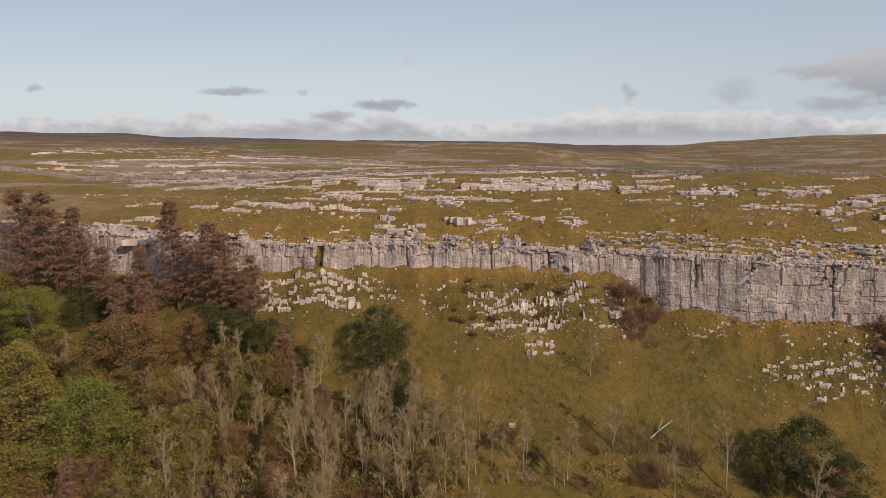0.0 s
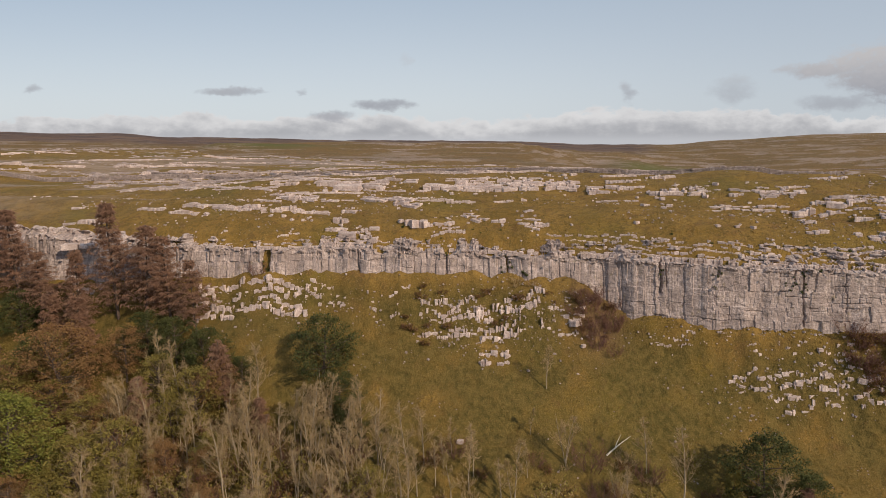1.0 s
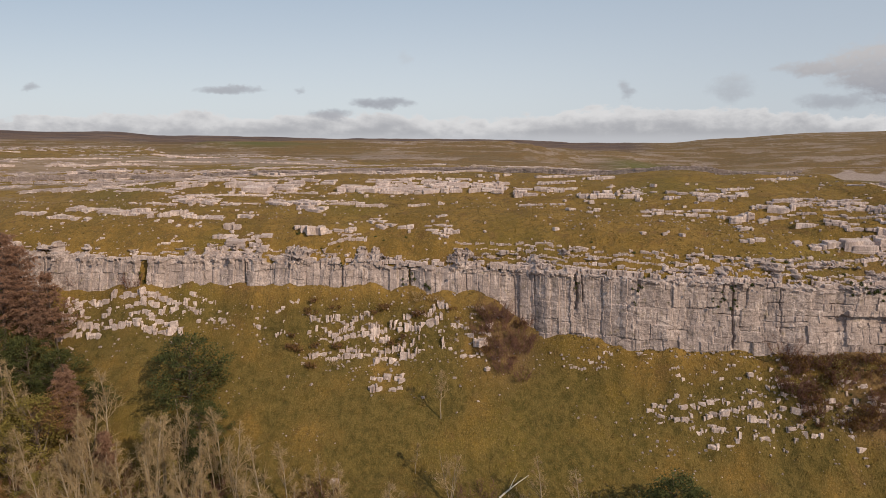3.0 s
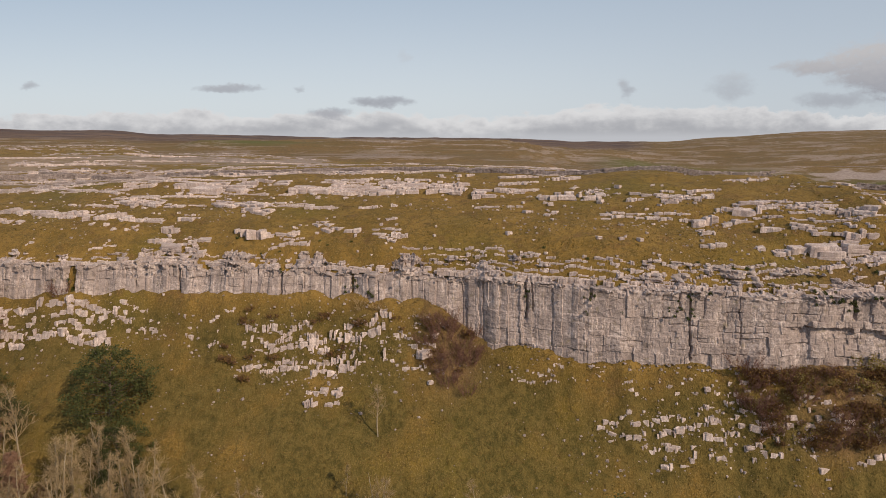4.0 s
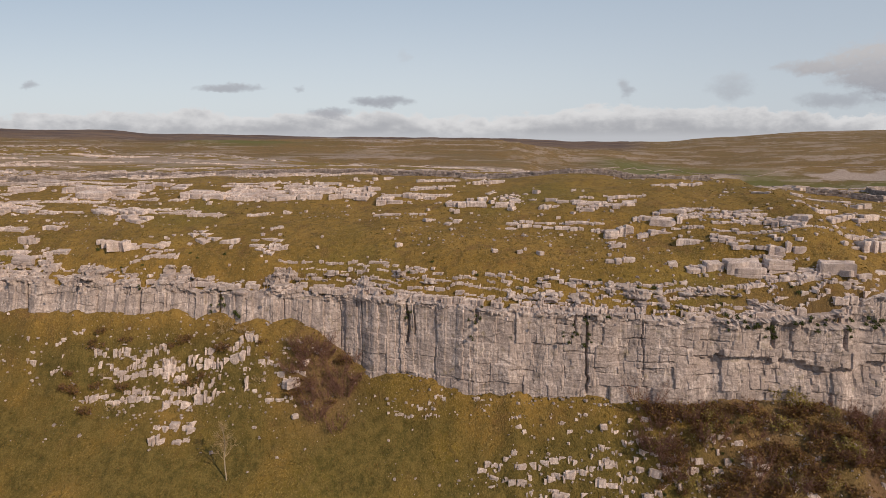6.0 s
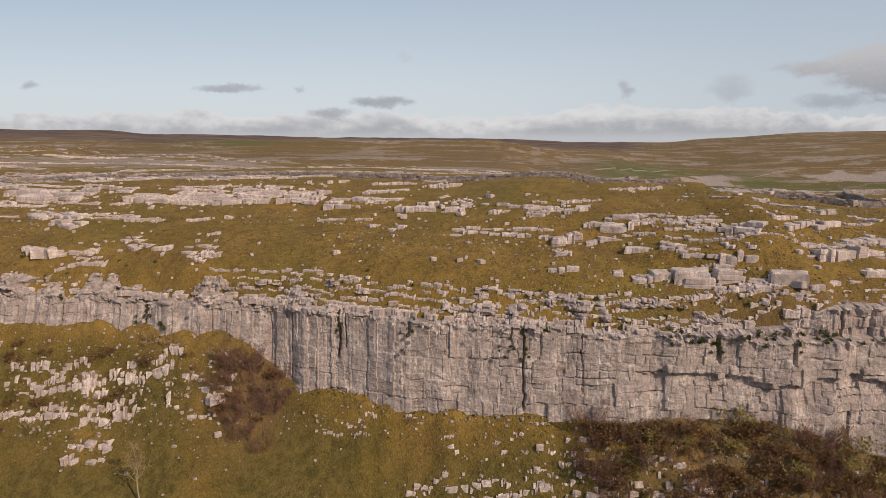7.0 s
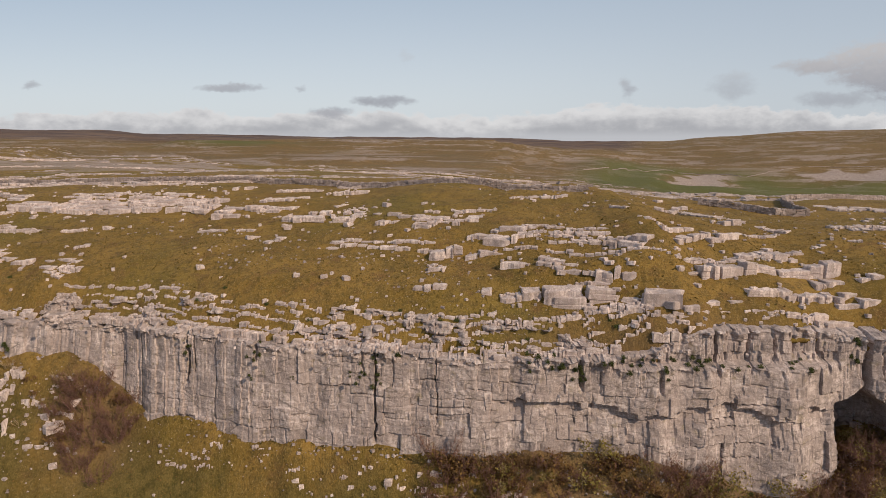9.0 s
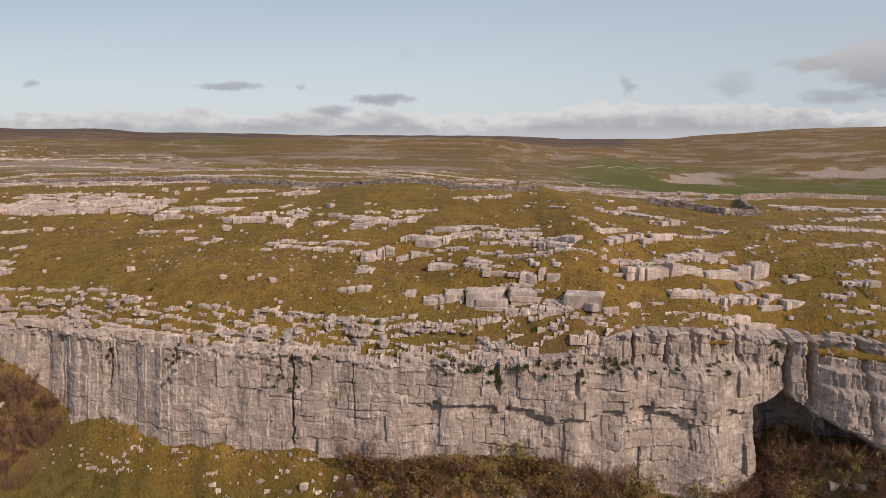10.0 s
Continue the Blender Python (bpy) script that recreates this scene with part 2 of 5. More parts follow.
# ---- making meshes ----
def mesh_of(name, verts, faces, material, flat=True):
    me = bpy.data.meshes.new(name)
    me.from_pydata([tuple(map(float, v)) for v in verts] if not isinstance(verts, np.ndarray) else verts.tolist(), [], faces if isinstance(faces, list) else faces.tolist())
    me.materials.append(material)
    if not flat:
        me.shade_smooth()
    return me


def part(name, data, parent, m=None, label=""):
    ob = new(name, data)
    ob.parent = parent
    if m is not None:
        ob.matrix_basis = m
    return tagged(ob, label)


# ---- lie of the land ----
def ramp(x, pairs):
    xs, ys = zip(*pairs)
    return np.interp(x, xs, ys)


def smooth(x, a, b):
    u = np.clip((np.asarray(x, float) - a) / (b - a), 0, 1)
    return u * u * (3 - 2 * u)


def hashed(i, j, k, seed):
    n = (i * 374761393 + j * 668265263 + k * 2147483647 + seed * 974634777) & 0xFFFFFFFF
    n = ((n ^ (n >> 13)) * 1274126177) & 0xFFFFFFFF
    return ((n ^ (n >> 16)) & 0xFFFFFF) / float(0xFFFFFF)


def lumps(x, y, z=0.0, seed=0):
    """Value noise from -1 to 1, for arrays."""
    x, y, z = np.broadcast_arrays(np.asarray(x, float), np.asarray(y, float), np.asarray(z, float))
    i, j, k = (np.floor(v).astype(np.int64) for v in (x, y, z))
    u, v, w = (t - np.floor(t) for t in (x, y, z))
    u, v, w = (t * t * (3 - 2 * t) for t in (u, v, w))
    total = 0.0
    for a in (0, 1):
        for b in (0, 1):
            for c in (0, 1):
                weight = (u if a else 1 - u) * (v if b else 1 - v) * (w if c else 1 - w)
                total = total + weight * hashed(i + a, j + b, k + c, seed)
    return 2 * total - 1


# The brink and the foot of the crag, along x.
BRINK_Y = [(-400, 175), (-140, 141), (-100, 132), (-75, 127), (-60, 123), (-45, 120.3), (-30, 118.4), (-14, 118.6), (0, 117.2), (15, 116.8),
           (25, 114.6), (34, 114.6), (39, 114.0), (44, 111.0), (49, 109.6), (56, 107.4), (70, 104.2), (80, 102.4), (92, 101.0), (104, 99.6),
           (112, 100.6), (118, 100.8), (127, 102.0), (132, 100.4), (137, 97.2), (150, 94.5), (170, 92.0), (400, 60)]
BRINK_Z = [(-400, 40), (-75, 41), (-45, 40), (0, 40), (15, 39.3), (30, 39.3), (45, 39.2), (56, 39.1), (70, 38.8), (92, 38.4), (103, 39.6),
           (109, 41.9), (118, 42.0), (128, 41.2), (170, 41.5), (400, 42)]
FOOT_Z = [(-400, 30), (-75, 31), (-45, 34.2), (-20, 35.6), (0, 36.2), (25, 36.4), (35, 35.0), (41, 29.6), (56, 27.7), (70, 28.0), (80, 28.0),
          (92, 29.3), (104, 28.6), (110, 27.0), (116, 24.6), (123, 25.4), (128, 28.3), (134, 29.3), (140, 29.0), (400, 28)]
LEAN = [(-400, 2.0), (0, 1.9), (30, 1.6), (44, 2.0), (60, 2.0), (80, 1.9), (92, 1.4), (104, 1.4), (116, 2.8), (130, 2.8), (400, 2)]
# The slope under the crag, by y, and the moor behind its brink, by the distance from it.
SLOPE = [(-400, -70), (0, -26), (40, -12), (60, -4), (75, 3), (85, 8), (92, 12), (99, 18.2), (104, 22.5), (108, 25.5), (112, 28.0), (116, 30), (160, 46)]
MOOR = [(-5, 0), (0, 0.0), (2, 0.8), (4, 3.2), (8, 5.6), (13, 7.2), (20, 8.8), (28, 10.3), (40, 12.9), (52, 13.9), (65, 13.6), (90, 12.5), (140, 11)]
# Heights of the far land: a row for each bearing (x over y), by distance.
FAR_D = (150, 210, 275, 310, 400, 600, 900, 1200, 1500, 1900, 2400, 3000, 3900, 4800)
FAR_Z = {
    -0.90: (45, 46, 47.5, 53.5, 56, 52, 46, 42, 44, 52, 66, 88, 116, 112),
    -0.55: (46.5, 47.5, 52, 54, 55, 51, 44, 40, 42, 50, 62, 82, 105, 100),
    -0.44: (50, 50, 52, 52, 51, 46, 38, 36, 38, 45, 52, 64, 86, 84),
    -0.38: (51, 51, 52, 52, 51, 46, 36, 32, 53, 54, 46, 58, 84, 82),
    -0.15: (52.5, 53, 50.5, 49, 46, 40, 34, 31, 55, 56, 44, 46, 66, 66),
    0.08: (53, 52, 48.5, 46.5, 42, 36, 33, 32, 53, 54, 40, 40, 60, 60),
    0.25: (52.5, 50.5, 46, 43, 37, 26, 16, 10, 10, 18, 24, 28, 40, 40),
    0.36: (51, 48.5, 43.5, 40.5, 33, 18, 2, -10, -14, 2, 20, 38, 36, 36),
    0.45: (49.6, 48, 42.5, 39, 30, 12, -8, -24, -28, -4, 28, 62, 66, 66),
    0.60: (48.8, 48.4, 43, 39, 30, 10, -12, -30, -32, -2, 40, 86, 92, 92),
    0.90: (48.3, 48.2, 43, 39, 30, 10, -12, -30, -30, 4, 50, 108, 116, 116),
}


def brink(x):
    return ramp(x, BRINK_Y) + 0.7 * lumps(x / 7.0, 3.3, seed=5) + 0.35 * lumps(x / 2.6, 1.3, seed=6)


def foot(x):
    return brink(x) - ramp(x, LEAN)


def far_land(x, y):
    gx, gy = x - 45.0, y - 12.0
    d, b = np.hypot(gx, gy), gx / np.maximum(gy, 1e-3)
    b = np.where(gy < 1, np.sign(gx) * 0.9, b)
    keys = sorted(FAR_Z)
    rows = [np.interp(d, FAR_D, FAR_Z[k]) for k in keys]
    z = np.where(b <= keys[0], rows[0], rows[-1])
    for n in range(len(keys) - 1):
        u = smooth(b, keys[n], keys[n + 1])
        inside = (b > keys[n]) & (b <= keys[n + 1])
        z = np.where(inside, rows[n] * (1 - u) + rows[n + 1] * u, z)
    rough = smooth(d, 200, 900)
    z = z + rough * (7 * lumps(x / 260, y / 160, seed=11) + 3 * lumps(x / 90, y / 60, seed=12)) + 0.8 * lumps(x / 40, y / 25, seed=13)
    steps = z / 7.0 + 0.5 * lumps(x / 300, y / 200, seed=14)
    ledge = np.floor(steps) + smooth(steps - np.floor(steps), 0.55, 0.95)
    return z + smooth(d, 230, 500) * (1 - smooth(d, 2200, 3000)) * 5.0 * (ledge - steps + 0.25)


def moor(x, y):
    e = y - brink(x)
    rise = ramp(e, MOOR) * (1 - 0.13 * smooth(-x, -25, 20)) + ramp(x, BRINK_Z)
    rise = rise - 1.5 * smooth(x, 106, 112) * (1 - smooth(e, 10, 30))
    rise = rise - 5.6 * smooth(x, 98, 145) * smooth(e, 15, 48) + 1.7 * smooth(x, 84, 94) * (1 - smooth(x, 106, 118)) * smooth(e, 8, 12) * (1 - smooth(e, 40, 50))
    rise = rise + 2.2 * np.exp(-(((x - 82) / 12) ** 2)) * smooth(e, 15, 24) * (1 - smooth(e, 50, 62)) - 2.2 * np.exp(-(((x - 116) / 9) ** 2)) * smooth(e, 24, 38)
    rise = rise - 4.0 * smooth(-x, 35, 80) * smooth(e, 16, 32)
    rise = rise - 2.0 * smooth(-x, 50, 80) * (1 - smooth(e, 10, 22))
    rise = rise + 0.28 * lumps(x / 9, y / 5, seed=21) * smooth(e, 2, 8) + 0.12 * lumps(x / 2.3, y / 1.6, seed=22)
    far = smooth(y, 158, 235)
    return rise * (1 - far) + far_land(x, y) * far


def slope(x, y):
    shift = ramp(x, [(-400, 40), (-100, 15), (-77, 11), (-50, 5.5), (-25, 0), (400, 0)])
    d = foot(x) - y
    low = ramp(y - shift, SLOPE)
    talus = ramp(x, FOOT_Z) + 0.8 * lumps(x / 4.0, 0.4, seed=34) + 0.5 * lumps(x / 1.5, 0.4, seed=35) - 1.22 * np.maximum(d, 0) + 0.35 * np.minimum(-d, 0)
    k = 0.8
    z = np.logaddexp(low / k, talus / k) * k
    z = np.where(d > 22, low, z)
    return z + 0.3 * lumps(x / 6, y / 4, seed=31) + 0.13 * lumps(x / 1.7, y / 1.3, seed=32) + 0.8 * lumps(x / 25, y / 18, seed=33)


def land(x, y):
    x, y = np.broadcast_arrays(np.asarray(x, float), np.asarray(y, float))
    hollow = 9.5 * smooth(x, 120.0, 121.5) * (1 - smooth(x, 137.0, 139.0)) + 0.9 * smooth(x, 96, 102) * (1 - smooth(x, 120, 121))
    u = np.clip((y - brink(x) - 0.15 - hollow) / 1.0, 0, 1)
    return slope(x, y) * (1 - u) + moor(x, np.maximum(y, brink(x))) * u


class Survey:
    """Heights of the land on a fine net, for quick reading."""

    def __init__(self, of):
        self.x0, self.y0, self.step = -200.0, 66.0, 0.5
        X, Y = np.meshgrid(np.arange(self.x0, 330, self.step), np.arange(self.y0, 330, self.step))
        self.z = of(X, Y)

    def many(self, x, y):
        u, v = np.clip((x - self.x0) / self.step, 0, self.z.shape[1] - 2), np.clip((y - self.y0) / self.step, 0, self.z.shape[0] - 2)
        i, j = u.astype(int), v.astype(int)
        u, v, z = u - i, v - j, self.z
        return (z[j, i] * (1 - u) + z[j, i + 1] * u) * (1 - v) + (z[j + 1, i] * (1 - u) + z[j + 1, i + 1] * u) * v

    def __call__(self, x, y):
        u, v = (x - self.x0) / self.step, (y - self.y0) / self.step
        i, j = int(min(max(u, 0), self.z.shape[1] - 2)), int(min(max(v, 0), self.z.shape[0] - 2))
        u, v, z = u - i, v - j, self.z
        return float((z[j, i] * (1 - u) + z[j, i + 1] * u) * (1 - v) + (z[j + 1, i] * (1 - u) + z[j + 1, i + 1] * u) * v)


land_at, moor_at = Survey(land), Survey(lambda x, y: moor(x, np.maximum(y, brink(x))))
# ---- end of the lie ----


# ---- the ground: one sheet to the skyline ----
def spaced(inner_low, inner_high, fine, low, high, most):
    mid = list(np.arange(inner_low, inner_high + 1e-6, fine))
    up, down, step = [], [], fine
    v = mid[-1]
    while v < high:
        step = min(step * 1.045, most)
        v += step
        up.append(v)
    v, step = mid[0], fine
    while v > low:
        step = min(step * 1.045, most)
        v -= step
        down.append(v)
    return np.array(down[::-1] + mid + up)


def build_ground():
    xs, ys = spaced(-95, 150, 0.8, -4800, 4800, 60), spaced(74, 160, 0.65, -700, 4700, 26)
    X, Y = np.meshgrid(xs, ys)
    Z = land(X, Y)
    nx, ny = len(xs), len(ys)
    verts = np.stack([X, Y, Z], -1).reshape(-1, 3)
    a = (np.arange(ny - 1)[:, None] * nx + np.arange(nx - 1)[None]).ravel()
    faces = np.stack([a, a + 1, a + 1 + nx, a + nx], -1)
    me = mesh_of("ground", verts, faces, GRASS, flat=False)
    gx, gy = X - 45, np.maximum(Y - 12, 1)
    d, b = np.hypot(gx, gy), gx / gy
    heath = np.maximum(smooth(d, 1700, 2600) * (1 - smooth(b, 0.28, 0.40)) * 0.95, 0.38 * smooth(d, 280, 600))
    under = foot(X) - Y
    scrub = smooth(X, 82, 92) * (1 - smooth(X, 142, 150)) * smooth(under, -9, 0) * (1 - smooth(under, 5, 8)) + np.exp(-(((X - 37) / 5) ** 2) - ((Y - 109) / 4.5) ** 2)
    bare = smooth(d, 165, 260) * (1 - 0.9 * heath) * (0.55 + 0.45 * smooth(lumps(X / 130, Y / 80, seed=41), -0.5, 0.4))
    pasture = smooth(b, 0.22, 0.32) * smooth(d, 320, 600) * (1 - smooth(d, 1500, 1800))
    # Cloud shadow on a far hillside, painted as dark green with no pale rock.
    cloud_shade = np.exp(-(((X + 400) / 130) ** 2) - ((Y - 1440) / 70) ** 2)
    run = np.clip(((X - 420) * 250 + (Y - 900) * 500) / 312500, 0, 1)
    wander = 25 * lumps(X / 40, Y / 60, seed=43)
    slabs = np.exp(-((((X - 1010 + wander) / 190) ** 2 + ((Y - 1370 + 2 * wander) / 120) ** 2) ** 2)) + np.exp(-((np.hypot(X - 420 - 250 * run, Y - 900 - 500 * run) + wander) / 55) ** 4)
    scarp = smooth(d, 1350, 1420) * (1 - smooth(d, 1480, 1560)) * smooth(b, -0.42, -0.37) * (1 - smooth(b, 0.05, 0.15))
    heath = np.clip(heath + 0.8 * scrub * (0.7 + 0.3 * lumps(X / 2, Y / 2, seed=42)), 0, 1)
    bare = np.clip(np.minimum(bare * (1 - 0.75 * pasture) + 0.5 * scarp, 0.85) * (1 - cloud_shade) + slabs, 0, 1)
    pasture = np.clip(pasture + cloud_shade - slabs, 0, 1)
    colour = me.attributes.new("zone", "FLOAT_COLOR", "POINT")
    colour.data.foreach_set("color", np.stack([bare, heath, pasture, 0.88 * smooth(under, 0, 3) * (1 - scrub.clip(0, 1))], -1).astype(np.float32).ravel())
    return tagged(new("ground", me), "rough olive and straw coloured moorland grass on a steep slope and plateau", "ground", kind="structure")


build_ground()


# ---- the crag ----
def joints(start, end, low, high, seed):
    rng, at, out = np.random.default_rng(seed), start, []
    while at < end:
        out.append(at)
        at += rng.uniform(low, high)
    return np.array(out)


# Deep clefts in the face: x, top, bottom, width, depth.
CLEFTS = [(48.9, 39.8, 33.0, 0.20, 1.0), (49.9, 39.8, 34.5, 0.10, 0.6), (58.3, 39.8, 36.8, 0.24, 0.8), (72.9, 39.2, 28.5, 0.13, 0.8), (71.4, 39.0, 36.2, 0.10, 0.5), (79.8, 38.8, 31.0, 0.08, 0.4),
          (95.8, 39.5, 35.6, 0.24, 0.9), (104.2, 39.0, 35.5, 0.2, 0.7), (110.6, 42.2, 37.5, 0.14, 0.8), (114.5, 42.2, 38.0, 0.14, 0.7), (117.3, 42.2, 38.6, 0.12, 0.7), (122.4, 42.4, 39.0, 0.12, 0.7), (127.8, 43.0, 33.5, 0.26, 2.6),
          (130.0, 43.0, 34.0, 0.42, 3.0), (134.6, 42, 32, 0.2, 0.9), (-29.0, 40.5, 34.0, 0.9, 1.6), (-10.0, 40.5, 35.0, 0.2, 0.7), (8.0, 40.5, 35.0, 0.2, 0.7), (20.0, 40.0, 35.0, 0.25, 0.9), (-52, 41, 33, 0.5, 1.2)]


def face_relief(x, z):
    """How far the face stands back at x and height z: flat blocks between beds and upright joints."""
    top = ramp(x, BRINK_Z)
    # Fluted columns at both ends and in the upper tier, smooth bedded rock between.
    fluted = np.maximum(1 - smooth(x, 55, 60), np.maximum(smooth(x, 92, 100) * smooth(z, 37.0, 38.2), smooth(x, 126, 127.5)))
    bedz = z + 0.4 * lumps(x / 17.0, 0.7, seed=51) + 0.22 * lumps(x / 3.1, z / 3.0, seed=52) + 0.07 * lumps(x / 0.9, z / 0.9, seed=49) - 0.012 * x
    beds = joints(18, 52, 0.40, 1.7, 7)
    b = np.clip(np.searchsorted(beds, bedz) - 1, 0, len(beds) - 2)
    to_bed = np.minimum(bedz - beds[b], beds[b + 1] - bedz)
    near_bed = np.where(bedz - beds[b] < beds[b + 1] - bedz, b, b + 1)
    back = np.zeros_like(x)
    for seed, low_w, high_w, reach, group in ((8, 1.6, 4.6, 0.16, 3), (9, 0.45, 1.5, 0.07, 1), (10, 0.45, 1.5, 0.17, 9), (11, 0.3, 0.95, 0.15, 1)):
        cuts = joints(-420, 420, low_w, high_w, seed)
        layer = b // group
        shift = (hashed(layer, b * 0, b * 0, seed) - 0.5) * high_w * (1.0 if group < 9 else 0.3)
        xw = x + shift + 0.16 * lumps(x / 1.6, z / 1.9, seed=48 + seed) + 0.07 * lumps(x / 0.6, z / 0.5, seed=53)
        c = np.clip(np.searchsorted(cuts, xw) - 1, 0, len(cuts) - 2)
        to_cut = np.minimum(xw - cuts[c], cuts[c + 1] - xw)
        own = hashed(c, layer, b * 0, seed + 1) - 0.5
        tilt = (xw - 0.5 * (cuts[c] + cuts[c + 1])) * (hashed(c, layer, b * 0, seed + 3) - 0.5) * (0.22 if group < 9 else 0.5)
        weight = fluted if seed == 10 else fluted * smooth(x, 90, 97) if seed == 11 else 1 - 0.45 * fluted
        strong = hashed(np.where(xw - cuts[c] < cuts[c + 1] - xw, c, c + 1), b // (2 * group), b * 0, seed + 2)
        groove = (0.03 + 0.8 * strong**6) * (1.5 * reach + 0.04) * np.exp(-((to_cut / (0.03 + 0.05 * strong)) ** 2)) * (1.7 if group == 9 else 1.0)
        back = back + weight * (own * 2 * reach + tilt + groove)
        if group == 3:
            cracked = hashed(near_bed, c, b * 0, 77)
    back = back + (1 - 0.6 * fluted) * (0.012 + 0.42 * smooth(cracked, 0.76, 0.99)) * np.exp(-((to_bed / (0.03 + 0.05 * cracked)) ** 2))
    back = back + 0.13 * lumps(x / 6.0, z / 5.0, seed=54) + 0.05 * lumps(x / 1.3, z / 0.9, seed=55) + 0.035 * lumps(x / 0.42, z / 0.34, seed=56) + 0.03 * lumps(x / 0.2, z / 0.2, seed=50)
    for cx, ctop, cbase, cw, depth in CLEFTS:
        inside = smooth(z, cbase - 0.5, cbase + 0.5) * (1 - smooth(z, ctop, ctop + 0.6))
        back = back + depth * inside * np.maximum(0, 1 - np.abs(x - cx - 0.07 * lumps(z / 0.8, cx, seed=57) - 0.12 * np.round(1.4 * lumps(z / 1.9, cx, seed=46))) / (1.2 * cw)) ** 0.6
    # The cave under its leaning roof, and the pillar beside it.
    roof = np.where(x < 127.4, 34.1 + 0.35 * (x - 124.4), 35.15 - 0.58 * (x - 127.4)) + 0.45 * lumps(x / 1.7, 4.4, seed=62) + 0.3 * lumps(x / 0.6, 4.4, seed=67)
    edge = 124.0 + 0.25 * lumps(2.2, z / 0.9, seed=68)
    hole = smooth(x, edge - 0.15, edge + 0.25) * (1 - smooth(x, 138.0, 141.0)) * (1 - smooth(z, roof - 0.3, roof + 0.15))
    back = back + 9.0 * hole - 2.4 * hole * smooth(lumps(x / 1.4, z / 7, seed=60), -0.1, 0.3) + 0.8 * hole * lumps(x / 0.8, z / 1.2, seed=69)
    back = back - 0.9 * smooth(x, 130.6, 131.4) * smooth(z, roof, roof + 0.6) - 0.8 * np.exp(-(((x - 118.8) / 2.2) ** 2)) * (1 - smooth(z, 37, 40))
    back = back + 1.5 * smooth(z, 38.2, 38.6) * smooth(x, 98, 103) * (1 - smooth(x, 122, 126))
    back = back + (0.8 * smooth(z, 36.6, 36.9) + 0.9 * smooth(z, 38.4, 38.7) + 0.9 * smooth(z, 39.9, 40.2)) * smooth(x, 130.4, 131.2)
    # The lower beds stand back under a roof.
    line = 34.3 - 0.045 * (x - 92) + 0.5 * np.round(2 * lumps(x / 3.0, 2.2, seed=58)) + 0.12 * lumps(x / 0.7, 1, seed=59)
    back = back + (0.75 * smooth(line - z, 0.0, 0.22) - 0.55 * smooth(line - z, 0.5, 3.5)) * smooth(x, 84, 90) * (1 - smooth(x, 122.5, 123.5))
    back = back + 0.3 * np.round(1.5 * lumps(x / 0.9, z / 0.6, seed=95)) * smooth(z - top, -1.0, -0.3)
    return back


def face_at(x, z):
    """How far out the crag's face stands at x and height z."""
    low, top = float(ramp(x, FOOT_Z)) - 3.0, float(ramp(x, BRINK_Z))
    u = np.clip((z - low) / (top - low), 0, 1)
    return float(foot(x) + (brink(x) - foot(x)) * smooth(u, -0.1, 1.05) + np.min(face_relief(x + np.linspace(-0.5, 0.5, 7), np.full(7, float(z)))))


